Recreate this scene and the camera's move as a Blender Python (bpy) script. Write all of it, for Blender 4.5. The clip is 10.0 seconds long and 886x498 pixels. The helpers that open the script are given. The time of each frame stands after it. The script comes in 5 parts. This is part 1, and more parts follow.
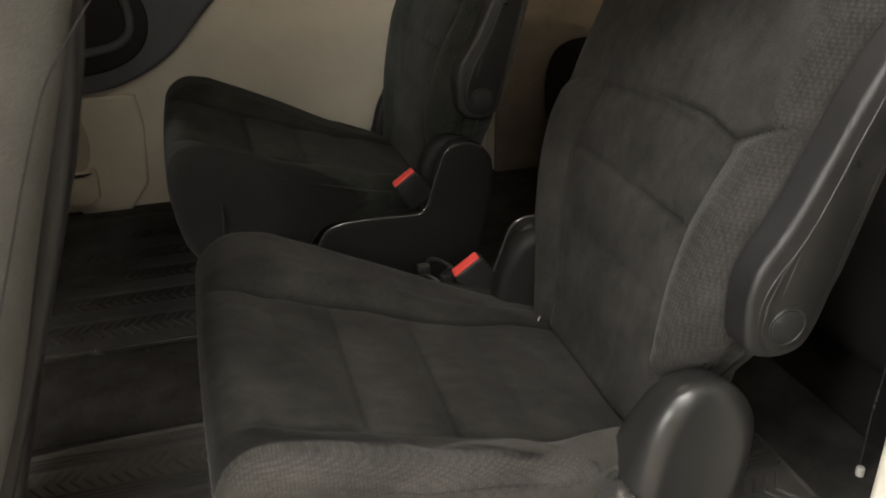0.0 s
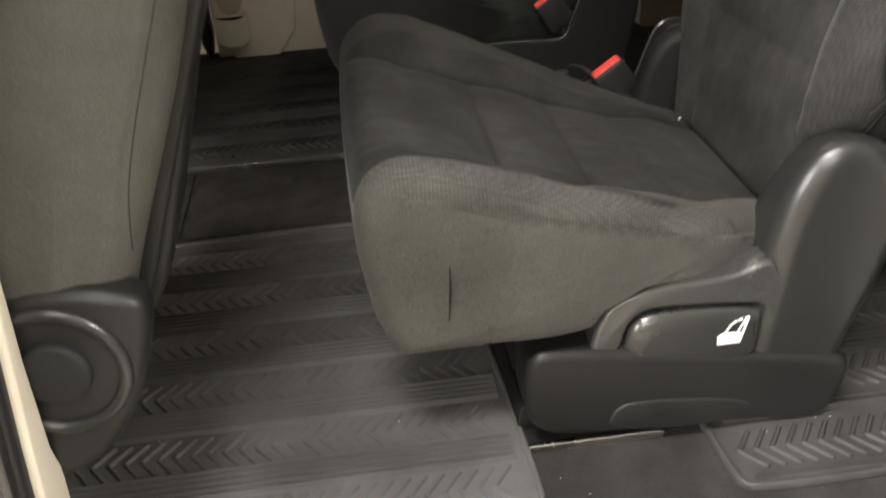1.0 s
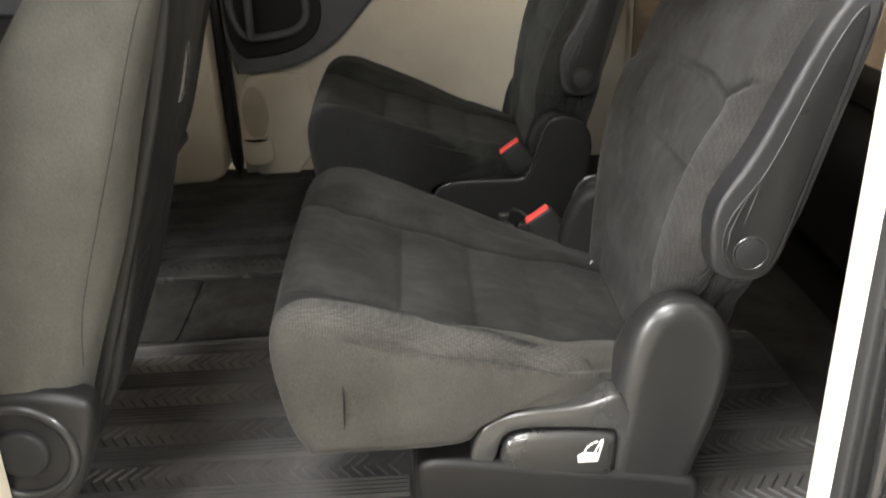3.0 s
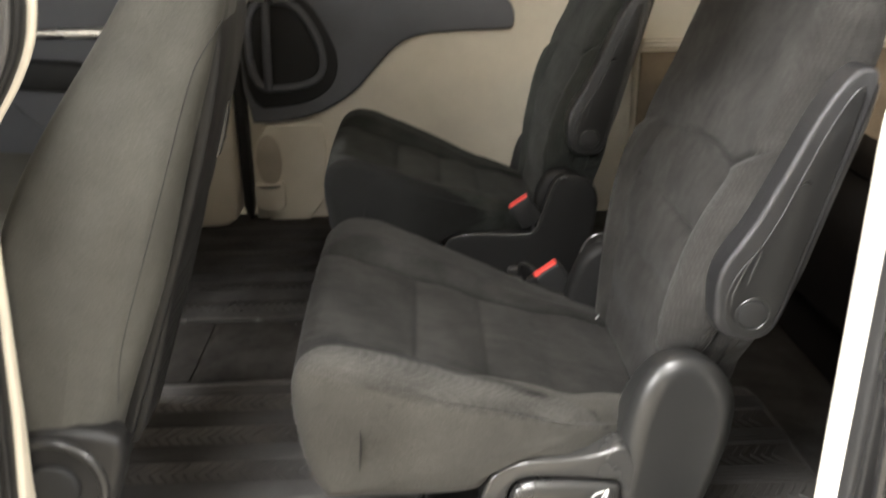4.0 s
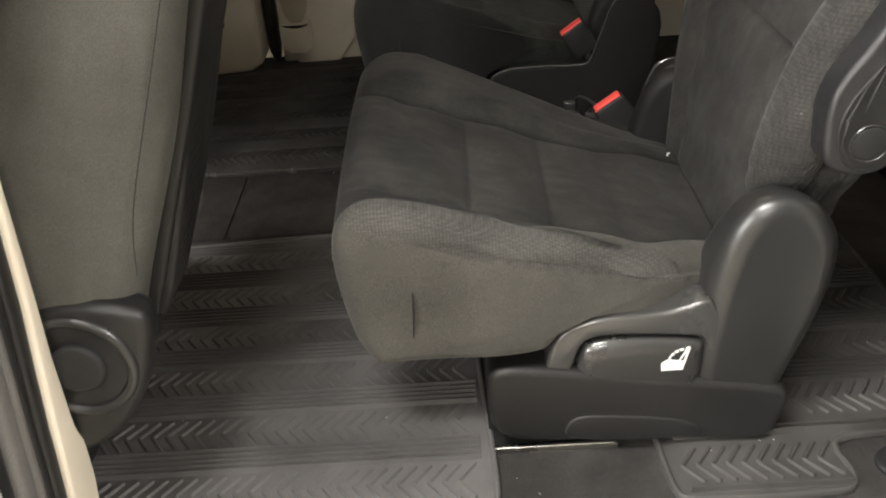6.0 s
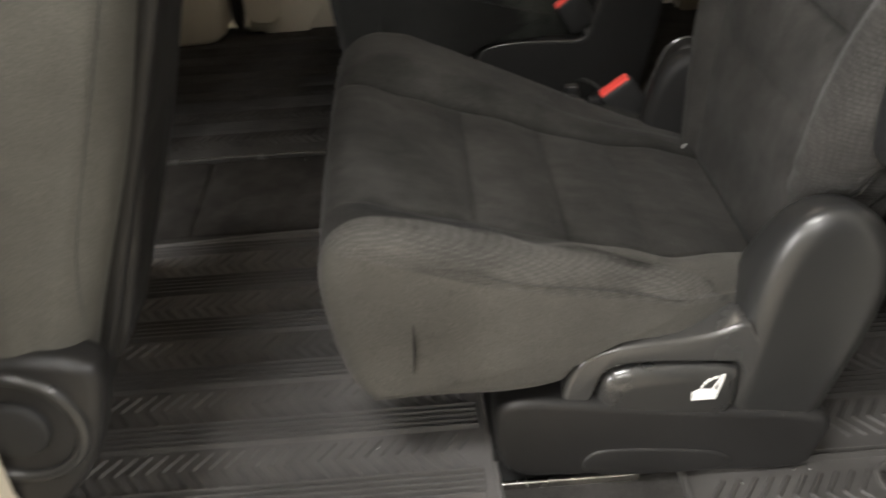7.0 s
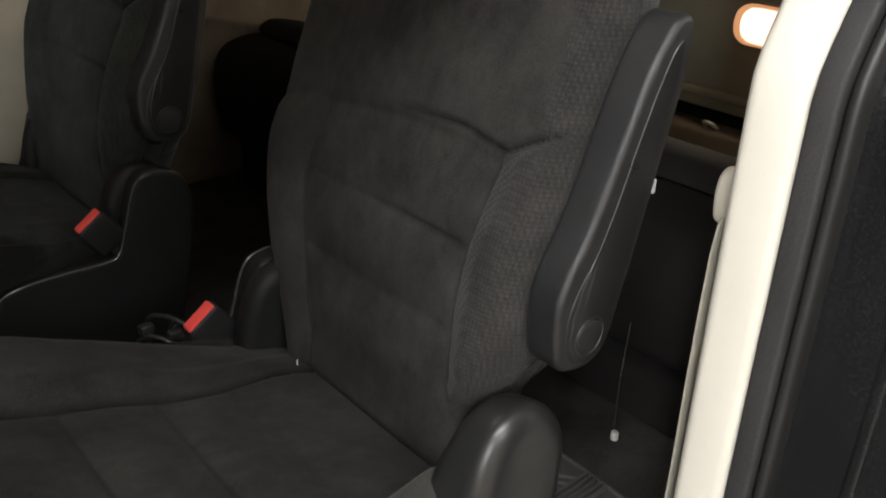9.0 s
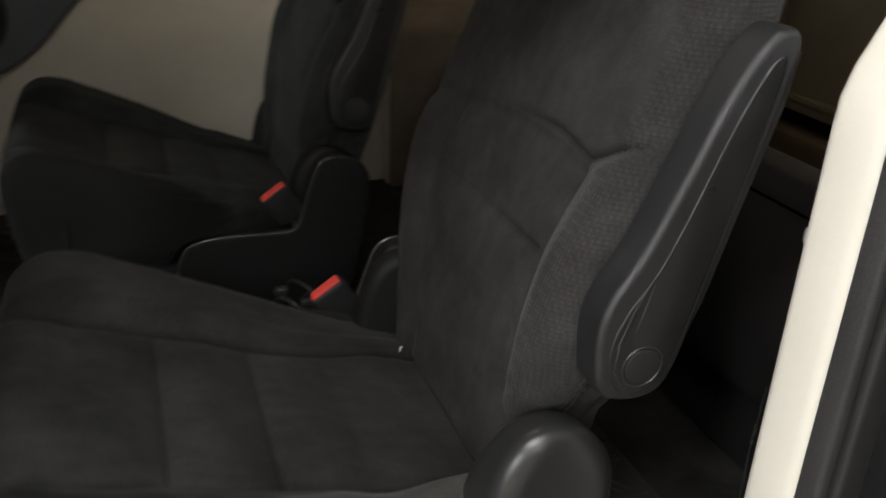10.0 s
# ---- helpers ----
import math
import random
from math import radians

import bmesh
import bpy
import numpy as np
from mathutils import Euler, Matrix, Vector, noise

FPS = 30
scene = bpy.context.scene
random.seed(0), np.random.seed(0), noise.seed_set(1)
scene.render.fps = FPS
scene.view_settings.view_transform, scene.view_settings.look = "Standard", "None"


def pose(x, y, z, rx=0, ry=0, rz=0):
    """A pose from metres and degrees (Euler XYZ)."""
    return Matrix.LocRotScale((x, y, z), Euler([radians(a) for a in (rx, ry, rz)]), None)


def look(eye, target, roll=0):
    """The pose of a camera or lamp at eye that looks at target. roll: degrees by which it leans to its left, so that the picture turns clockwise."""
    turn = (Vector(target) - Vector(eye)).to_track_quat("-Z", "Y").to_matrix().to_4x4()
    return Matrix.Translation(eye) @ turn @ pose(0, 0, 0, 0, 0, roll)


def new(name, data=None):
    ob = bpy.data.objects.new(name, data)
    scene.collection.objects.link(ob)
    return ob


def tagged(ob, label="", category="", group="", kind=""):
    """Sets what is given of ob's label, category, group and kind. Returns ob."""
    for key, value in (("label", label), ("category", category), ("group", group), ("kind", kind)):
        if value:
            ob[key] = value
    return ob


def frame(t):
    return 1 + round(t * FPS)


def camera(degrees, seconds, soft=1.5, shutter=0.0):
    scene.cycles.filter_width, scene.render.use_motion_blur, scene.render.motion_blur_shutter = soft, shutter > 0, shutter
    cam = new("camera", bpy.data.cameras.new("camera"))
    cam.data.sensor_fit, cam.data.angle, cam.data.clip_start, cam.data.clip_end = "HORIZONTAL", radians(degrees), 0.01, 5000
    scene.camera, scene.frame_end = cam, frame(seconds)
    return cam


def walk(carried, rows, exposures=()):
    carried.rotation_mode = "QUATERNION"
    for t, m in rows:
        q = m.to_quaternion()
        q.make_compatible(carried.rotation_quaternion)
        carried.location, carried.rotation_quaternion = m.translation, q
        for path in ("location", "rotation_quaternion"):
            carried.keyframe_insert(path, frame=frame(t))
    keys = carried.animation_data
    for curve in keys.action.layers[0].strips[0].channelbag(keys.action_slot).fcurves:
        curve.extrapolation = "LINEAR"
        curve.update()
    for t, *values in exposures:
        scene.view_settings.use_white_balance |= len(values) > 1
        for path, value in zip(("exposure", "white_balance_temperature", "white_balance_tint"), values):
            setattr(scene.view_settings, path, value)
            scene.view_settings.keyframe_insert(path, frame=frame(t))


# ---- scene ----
EXPOSURES = [(0.0, 0.04, 6400, 10), (0.4, 0.38, 6350, 10), (0.6, 0.46, 6300, 10), (1.0, 0.66, 6300, 10), (2.0, 0.68, 6200, 10), (2.5, 0.95, 6050, 10), (4.0, 0.95, 6150, 10), (5.0, 0.95, 6270, 10), (5.7, 0.8, 6300, 10), (6.8, 0.42, 6250, 10), (7.4, 0.3, 6200, 10),
             (7.8, -0.25, 6000, 10), (9.0, -0.3, 6050, 10), (10.0, -0.5, 6000, 10)]
cam = camera(54.5, 10.0, soft=1.8, shutter=0.5)
PATH = [
    (0, (-0.119, -0.578, 0.8), (0.381, 1.147, -0.079), -0.7),
    (0.2, (-0.142, -0.586, 0.791), (0.38, 1.134, -0.087), 0.3),
    (0.5, (-0.145, -0.596, 0.782), (0.269, 1.168, -0.065), -0.1),
    (0.8, (-0.16, -0.637, 0.705), (0.111, 1.112, -0.226), -1.5),
    (1, (-0.141, -0.662, 0.659), (0.031, 1.041, -0.375), -3.3),
    (1.2, (-0.119, -0.649, 0.64), (-0.002, 1.059, -0.394), -2.7),
    (1.5, (-0.035, -0.651, 0.674), (-0.101, 1.012, -0.434), -0.7),
    (1.8, (0.01, -0.641, 0.701), (-0.064, 1.031, -0.394), -0.6),
    (2, (0.043, -0.662, 0.743), (-0.026, 1.035, -0.313), -2.1),
    (2.5, (0.052, -0.732, 0.767), (0.078, 1.03, -0.179), -2.0),
    (2.7, (0.031, -0.781, 0.772), (0.073, 1.001, -0.135), -2.6),
    (3.8, (0.008, -0.867, 0.827), (0.097, 0.997, 0.107), -1.4),
    (4, (-0.005, -0.873, 0.815), (0.058, 0.984, 0.074), -0.6),
    (4.3, (-0.027, -0.854, 0.787), (-0.084, 0.941, -0.093), -0.8),
    (4.5, (-0.039, -0.854, 0.768), (-0.143, 0.912, -0.165), -0.4),
    (5, (-0.047, -0.847, 0.75), (-0.163, 0.873, -0.264), -0.6),
    (5.4, (-0.028, -0.838, 0.752), (-0.068, 0.839, -0.336), -1.8),
    (5.5, (-0.023, -0.832, 0.752), (-0.048, 0.853, -0.325), -2.1),
    (5.7, (-0.02, -0.805, 0.759), (-0.064, 0.895, -0.293), -4.0),
    (6.8, (-0.046, -0.632, 0.748), (-0.074, 1.02, -0.379), -4.3),
    (7, (-0.056, -0.614, 0.739), (-0.019, 1.029, -0.401), -3.5),
    (7.2, (-0.078, -0.564, 0.753), (0.212, 1.052, -0.389), -1.6),
    (7.5, (-0.1, -0.473, 0.775), (0.684, 1.05, -0.258), 0.9),
    (7.7, (-0.123, -0.437, 0.806), (0.864, 1.031, -0.128), 0.4),
    (8, (-0.15, -0.412, 0.818), (0.98, 0.958, -0.102), 0.8),
    (8.3, (-0.159, -0.407, 0.818), (1.026, 0.917, -0.1), 0.7),
    (8.5, (-0.165, -0.409, 0.818), (1.037, 0.925, -0.061), 0.6),
    (9, (-0.164, -0.415, 0.808), (1.022, 0.909, -0.108), 1.2),
    (9.5, (-0.117, -0.445, 0.796), (0.922, 0.959, -0.177), 1.2),
    (9.8, (-0.049, -0.484, 0.786), (0.77, 1.113, -0.097), 0.1),
    (10, (-0.009, -0.521, 0.772), (0.654, 1.163, -0.078), 2.3),
]
walk(cam, [(t, look(eye, target, roll)) for t, eye, target, roll in PATH], exposures=EXPOSURES)

# ---------------------------------------------------------------- light
world = bpy.data.worlds.new("world")
world.use_nodes = True
world.node_tree.nodes["Background"].inputs["Color"].default_value = (0.9, 0.95, 1.0, 1)
world.node_tree.nodes["Background"].inputs["Strength"].default_value = 0.15
scene.world = world


def area_lamp(name, eye, target, sx, sy, watts, colour):
    data = bpy.data.lights.new(name, "AREA")
    data.shape, data.size, data.size_y, data.energy, data.color = "RECTANGLE", sx, sy, watts, colour
    lamp = new(name, data)
    lamp.matrix_world = look(eye, target)
    return lamp


TUBE_COLOUR = (1.0, 0.955, 0.89)
area_lamp("ceiling_tube_light", (-0.68, -0.93, 2.14), (-0.35, -0.1, 0.0), 1.2, 0.28, 68, TUBE_COLOUR)
# added low source ahead, aimed to put highlights on the hinge cover
area_lamp("low_front_fill_light", (-4.19, -3.1, 1.35), (0.4, -0.3, 0.6), 0.70, 1.5, 160, TUBE_COLOUR)
# three more unseen lamps, added to brighten pillars, seats and far door
area_lamp("front_fill_light", (-2.90, -1.30, 2.14), (0.4, -0.2, 0.3), 0.6, 0.30, 62, TUBE_COLOUR)
area_lamp("rear_fill_light", (2.60, -2.40, 2.14), (-0.4, -0.2, 0.3), 0.9, 0.30, 85, TUBE_COLOUR)
area_lamp("outer_fill_light", (-0.60, -3.30, 2.14), (-0.2, 0.6, 0.3), 1.2, 0.30, 52, TUBE_COLOUR)
# unseen lamp under the roof, added to fill the dark cabin
area_lamp("cabin_fill_light", (0.10, 0.66, 1.125), (0.10, 0.66, 0.0), 0.24, 0.10, 0.78, (1.0, 0.90, 0.76))
area_lamp("rear_lamp_light", (1.66, 0.60, 0.378), (0.9, 0.75, 0.2), 0.07, 0.05, 2.2, (1.0, 0.78, 0.52))


# ---------------------------------------------------------------- materials
def ramp(nt, src, lo, hi, a, b):
    n = nt.nodes.new("ShaderNodeMapRange")
    n.inputs["From Min"].default_value, n.inputs["From Max"].default_value = lo, hi
    n.inputs["To Min"].default_value, n.inputs["To Max"].default_value = a, b
    nt.links.new(src, n.inputs["Value"])
    return n.outputs["Result"]


def noise_tex(nt, scale, detail=4.0, rough=0.6, stretch=None):
    co = nt.nodes.new("ShaderNodeTexCoord")
    n = nt.nodes.new("ShaderNodeTexNoise")
    n.inputs["Scale"].default_value, n.inputs["Detail"].default_value, n.inputs["Roughness"].default_value = scale, detail, rough
    src = co.outputs["Object"]
    if stretch:
        m = nt.nodes.new("ShaderNodeMapping")
        m.inputs["Scale"].default_value = stretch
        nt.links.new(src, m.inputs["Vector"])
        src = m.outputs["Vector"]
    nt.links.new(src, n.inputs["Vector"])
    return n.outputs["Fac"]


def surface(name, colour, rough=0.6, var=0.25, scale=9.0, grain=600.0, bump=0.15, depth=0.0006, metallic=0.0, sheen=0.0,
            fine=0.2, coat=0.0, specular=0.5, stretch=None, mid=0.0):
    mat = bpy.data.materials.new(name)
    mat.use_nodes = True
    nt = mat.node_tree
    b = nt.nodes["Principled BSDF"]
    big, small = noise_tex(nt, scale, 5.0, 0.62, stretch), noise_tex(nt, grain, 2.0, 0.5)
    mul = nt.nodes.new("ShaderNodeMath")
    mul.operation = "MULTIPLY"
    nt.links.new(ramp(nt, big, 0.3, 0.7, 1 - var, 1 + var), mul.inputs[0])
    nt.links.new(ramp(nt, small, 0.3, 0.7, 1 - fine, 1 + fine), mul.inputs[1])
    if mid:
        nap, mul0 = noise_tex(nt, scale * 3.7, 3.0, 0.55, (1.0, 2.2, 1.0)), mul
        mul = nt.nodes.new("ShaderNodeMath")
        mul.operation = "MULTIPLY"
        nt.links.new(mul0.outputs[0], mul.inputs[0])
        nt.links.new(ramp(nt, nap, 0.32, 0.68, 1 - mid, 1 + mid), mul.inputs[1])
    mix = nt.nodes.new("ShaderNodeVectorMath")
    mix.operation = "SCALE"
    mix.inputs[0].default_value = colour
    nt.links.new(mul.outputs[0], mix.inputs["Scale"])
    nt.links.new(mix.outputs[0], b.inputs["Base Color"])
    nt.links.new(ramp(nt, big, 0.3, 0.7, max(0.03, rough - min(0.08, rough * 0.25)), min(1.0, rough + min(0.08, rough * 0.25))), b.inputs["Roughness"])
    b.inputs["Metallic"].default_value = metallic
    b.inputs["Specular IOR Level"].default_value = specular
    b.inputs["Sheen Weight"].default_value = sheen
    b.inputs["Sheen Roughness"].default_value = 0.4
    b.inputs["Coat Weight"].default_value = coat
    b.inputs["Coat Roughness"].default_value = 0.05
    bn = nt.nodes.new("ShaderNodeBump")
    bn.inputs["Strength"].default_value, bn.inputs["Distance"].default_value = bump, depth
    nt.links.new(small, bn.inputs["Height"])
    nt.links.new(bn.outputs["Normal"], b.inputs["Normal"])
    return mat


def seat_cloth(name, suede, knit, flank, dot=165.0, sheen=0.05):
    """Upholstery of suede-like panels, honeycomb knit and plain flank cloth, told apart by the mesh's zones."""
    mat = bpy.data.materials.new(name)
    mat.use_nodes = True
    nt = mat.node_tree
    b = nt.nodes["Principled BSDF"]

    def zone(key, wobble, lo=0.35, hi=0.65):
        at = nt.nodes.new("ShaderNodeAttribute")
        at.attribute_name = key
        add = nt.nodes.new("ShaderNodeMath")
        add.operation = "ADD"
        nt.links.new(at.outputs["Fac"], add.inputs[0])
        nt.links.new(ramp(nt, noise_tex(nt, 55.0, 3.0, 0.6, (0.5, 1.0, 1.0)), 0.3, 0.7, -wobble, wobble), add.inputs[1])
        return ramp(nt, add.outputs[0], lo, hi, 0.0, 1.0)

    def blend(fac, one, two):
        m = nt.nodes.new("ShaderNodeMix")
        m.data_type = "RGBA"
        nt.links.new(fac, m.inputs[0])
        for socket, value in ((m.inputs[6], one), (m.inputs[7], two)):
            if isinstance(value, tuple):
                socket.default_value = (*value, 1)
            else:
                nt.links.new(value, socket)
        return m.outputs[2]

    def scaled(colour, fac):
        m = nt.nodes.new("ShaderNodeVectorMath")
        m.operation = "SCALE"
        nt.links.new(colour, m.inputs[0])
        nt.links.new(fac, m.inputs["Scale"])
        return m.outputs[0]

    co = nt.nodes.new("ShaderNodeTexCoord")
    cells = nt.nodes.new("ShaderNodeTexVoronoi")
    cells.inputs["Scale"].default_value, cells.inputs["Randomness"].default_value = dot, 0.06
    nt.links.new(co.outputs["Object"], cells.inputs["Vector"])
    kn, fl = zone("knit", 0.16), zone("flank", 0.08)
    # brushed nap: soft patches lighter and darker, and streaks along the panels
    suede_c = scaled(blend(ramp(nt, noise_tex(nt, 12.0, 5.0, 0.62), 0.34, 0.66, 0.0, 1.0), tuple(c * 0.70 for c in suede), tuple(c * 1.30 for c in suede)),
                     ramp(nt, noise_tex(nt, 34.0, 3.0, 0.6, (0.6, 1.6, 1.0)), 0.32, 0.68, 0.86, 1.14))
    knit_c = scaled(blend(ramp(nt, noise_tex(nt, 16.0, 4.0, 0.6, (0.5, 1.4, 1.4)), 0.35, 0.65, 0.0, 1.0), tuple(c * 0.78 for c in knit), tuple(c * 1.25 for c in knit)),
                    ramp(nt, cells.outputs["Distance"], 0.12, 0.62, 1.20, 0.80))
    flank_c = blend(ramp(nt, noise_tex(nt, 9.0, 4.0, 0.6), 0.35, 0.65, 0.0, 1.0), tuple(c * 0.86 for c in flank), tuple(c * 1.14 for c in flank))
    colour = blend(fl, blend(kn, suede_c, knit_c), flank_c)
    # rubbed dark smears where hands and legs slide over the edge
    worn = nt.nodes.new("ShaderNodeMath")
    worn.operation = "MULTIPLY"
    nt.links.new(zone("rubbed", 0.20, 0.10, 0.55), worn.inputs[0])
    nt.links.new(ramp(nt, noise_tex(nt, 26.0, 4.0, 0.65, (0.45, 1.5, 1.0)), 0.34, 0.52, 0.0, 1.0), worn.inputs[1])
    colour = scaled(colour, ramp(nt, worn.outputs[0], 0.0, 1.0, 1.0, 0.36))
    colour = scaled(colour, ramp(nt, noise_tex(nt, 800.0, 2.0, 0.5), 0.3, 0.7, 0.74, 1.26))
    # seams darkened for their thread and for the shade in the crevice
    thread_shade = nt.nodes.new("ShaderNodeAttribute")
    thread_shade.attribute_name = "seam"
    colour = scaled(colour, ramp(nt, thread_shade.outputs["Fac"], 0.15, 0.9, 1.0, 0.50))
    # tone of the pile by panel, plus shade painted on the far bolster
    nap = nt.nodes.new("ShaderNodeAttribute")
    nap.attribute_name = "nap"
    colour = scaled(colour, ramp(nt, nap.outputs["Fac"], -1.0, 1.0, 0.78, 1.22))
    nt.links.new(colour, b.inputs["Base Color"])
    b.inputs["Roughness"].default_value, b.inputs["Specular IOR Level"].default_value = 0.95, 0.12
    pile = nt.nodes.new("ShaderNodeMath")
    pile.operation = "MAXIMUM"
    nt.links.new(kn, pile.inputs[0])
    nt.links.new(fl, pile.inputs[1])
    nt.links.new(ramp(nt, pile.outputs[0], 0.0, 1.0, sheen, 0.10), b.inputs["Sheen Weight"])
    b.inputs["Sheen Roughness"].default_value = 0.42
    knitted = nt.nodes.new("ShaderNodeMath")
    knitted.operation = "SUBTRACT"
    knitted.use_clamp = True
    nt.links.new(kn, knitted.inputs[0])
    nt.links.new(fl, knitted.inputs[1])
    fine = nt.nodes.new("ShaderNodeBump")
    fine.inputs["Strength"].default_value, fine.inputs["Distance"].default_value = 0.7, 0.0008
    nt.links.new(noise_tex(nt, 750.0, 2.0, 0.5), fine.inputs["Height"])
    weave = nt.nodes.new("ShaderNodeBump")
    weave.inputs["Distance"].default_value, weave.invert = 0.0016, True
    nt.links.new(ramp(nt, knitted.outputs[0], 0.0, 1.0, 0.0, 0.7), weave.inputs["Strength"])
    nt.links.new(cells.outputs["Distance"], weave.inputs["Height"])
    nt.links.new(fine.outputs["Normal"], weave.inputs["Normal"])
    nt.links.new(weave.outputs["Normal"], b.inputs["Normal"])
    return mat


SEAT_CLOTH = seat_cloth("seat_cloth", (0.033, 0.0320, 0.0298), (0.084, 0.081, 0.074), (0.080, 0.0765, 0.068), 290.0)
BACK_CLOTH = seat_cloth("backrest_cloth", (0.036, 0.0346, 0.0324), (0.038, 0.0362, 0.0338), (0.038, 0.0362, 0.0338), 235.0)
# far chair's cloth, greenish, with the shade on its flank put into the colour
FAR_SHADED_CLOTH = seat_cloth("far_seat_shaded_cloth", (0.029, 0.0312, 0.0278), (0.029, 0.0312, 0.0278), (0.014, 0.014, 0.0134))
SUEDE = surface("suede_cloth", (0.034, 0.0335, 0.032), 0.95, 0.42, 8, 700, 0.8, 0.0010, sheen=0.10, specular=0.12, fine=0.3, mid=0.16)
FRONT_CLOTH = surface("front_seat_cloth", (0.081, 0.0785, 0.0685), 0.95, 0.10, 7, 800, 0.25, 0.0006, sheen=0.06, specular=0.12, mid=0.08)
PLASTIC = surface("black_plastic", (0.022, 0.022, 0.0216), 0.34, 0.03, 12, 1400, 0.10, 0.0003, specular=0.75)
SHIELD_PLASTIC = surface("dull_shield_plastic", (0.0155, 0.015, 0.0147), 0.46, 0.05, 12, 1400, 0.12, 0.0003, specular=0.45)
LEVER_SATIN = surface("satin_lever_plastic", (0.028, 0.0274, 0.0264), 0.30, 0.03, 12, 1500, 0.06, 0.0003, specular=1.0, fine=0.05)
SATIN = surface("satin_grey_plastic", (0.050, 0.049, 0.047), 0.25, 0.03, 12, 1500, 0.08, 0.0003, specular=0.95)
DULL = surface("dull_black_plastic", (0.017, 0.017, 0.017), 0.6, 0.2, 14, 900, 0.3, 0.0005, specular=0.35)
GRAIN = surface("grained_arm_plastic", (0.019, 0.019, 0.020), 0.36, 0.12, 40, 1000, 0.9, 0.0007, fine=0.3, specular=0.65)
ARM_PLASTIC = surface("armrest_plastic", (0.013, 0.013, 0.013), 0.34, 0.04, 12, 1400, 0.35, 0.0004, specular=0.55)
PANEL = surface("grey_black_panel", (0.022, 0.0213, 0.0207), 0.48, 0.08, 12, 900, 0.15, 0.0004, specular=0.3)
THREAD = surface("dark_seam_thread", (0.012, 0.012, 0.011), 0.9, 0.2, 30, 900, 0.2, 0.0003)
SLATE = surface("slate_trim_plastic", (0.105, 0.108, 0.118), 0.5, 0.1, 10, 1300, 0.35, 0.0004)
BEIGE = surface("beige_trim_plastic", (0.62, 0.57, 0.47), 0.55, 0.08, 6, 1300, 0.3, 0.0004, fine=0.05)
# beige darkened to carry the shade inside a recess
SHADE = surface("shaded_beige_plastic", (0.46, 0.41, 0.33), 0.6, 0.12, 8, 1300, 0.3, 0.0004, fine=0.05)
BROWN = surface("brown_lower_panel", (0.20, 0.16, 0.115), 0.95, 0.2, 9, 900, 0.6, 0.001, specular=0.1)
# the pillar cream again, with warm light tinted into it
WARM_LIT_CREAM = surface("warm_lit_cream_trim", (0.82, 0.74, 0.60), 0.5, 0.05, 5, 1300, 0.2, 0.0003, fine=0.03)
OLIVE = surface("olive_grey_trim", (0.30, 0.27, 0.20), 0.6, 0.1, 7, 1300, 0.3, 0.0004, fine=0.05)
BLACK = surface("matt_black_plastic", (0.014, 0.0138, 0.0136), 0.55, 0.06, 14, 900, 0.15, 0.0004, specular=0.22)
BENCH_CLOTH = surface("bench_cloth", (0.014, 0.0127, 0.0122), 0.95, 0.3, 9, 800, 0.6, 0.001, specular=0.1)
CREAM = surface("cream_pillar_trim", (0.80, 0.76, 0.66), 0.5, 0.04, 5, 1300, 0.2, 0.0003, fine=0.03)
TAN = surface("tan_sill_trim", (0.24, 0.20, 0.135), 0.55, 0.08, 6, 1300, 0.2, 0.0003, fine=0.04)
CARPET = surface("charcoal_carpet", (0.060, 0.057, 0.054), 1.0, 0.35, 14, 1100, 1.0, 0.003, specular=0.1, fine=0.5)
RUBBER = surface("rubber_mat", (0.120, 0.115, 0.111), 0.60, 0.25, 9, 900, 0.3, 0.0004, fine=0.12)
# darker copies of the mat rubber; the floor's shade is in their colour
RUBBER_SHADED_FAR = surface("shaded_far_rubber_mat", (0.062, 0.060, 0.058), 0.85, 0.3, 9, 900, 0.3, 0.0004, fine=0.12, specular=0.12)
RUBBER_SHADED_REAR = surface("shaded_rear_rubber_mat", (0.058, 0.055, 0.052), 0.6, 0.3, 9, 900, 0.3, 0.0004, fine=0.12)
SEAL = surface("rubber_seal", (0.020, 0.0195, 0.019), 0.45, 0.2, 14, 700, 0.3, 0.0005, stretch=(1, 1, 0.15))
SEAL_WORN = surface("worn_rubber_lip", (0.15, 0.143, 0.135), 0.55, 0.25, 14, 700, 0.3, 0.0005, stretch=(1, 1, 0.1))
SILL = surface("dusty_sill_plastic", (0.055, 0.053, 0.049), 0.5, 0.3, 12, 800, 0.4, 0.0006, fine=0.25)
PAINT = surface("black_body_paint", (0.013, 0.013, 0.0135), 0.17, 0.15, 8, 300, 0.02, 0.0002, specular=0.5)
# tan-grey of a reflection, given to the door frame as base colour
FRAME_REFLECTION = surface("grey_frame_reflection", (0.27, 0.258, 0.235), 0.35, 0.08, 8, 900, 0.1, 0.0003)
PAINT_GLOSS = surface("polished_body_paint", (0.016, 0.016, 0.0165), 0.20, 0.1, 8, 300, 0.02, 0.0002, coat=1.0)
SEAL_GREY = surface("grey_rubber_seal", (0.036, 0.035, 0.034), 0.6, 0.25, 14, 700, 0.3, 0.0005, stretch=(1, 1, 0.2), specular=0.3)
STEEL = surface("bright_steel", (0.62, 0.61, 0.58), 0.28, 0.15, 20, 900, 0.1, 0.0002, metallic=1.0)
ZINC = surface("white_zinc_steel", (0.78, 0.77, 0.70), 0.38, 0.12, 20, 900, 0.1, 0.0002, metallic=0.35)
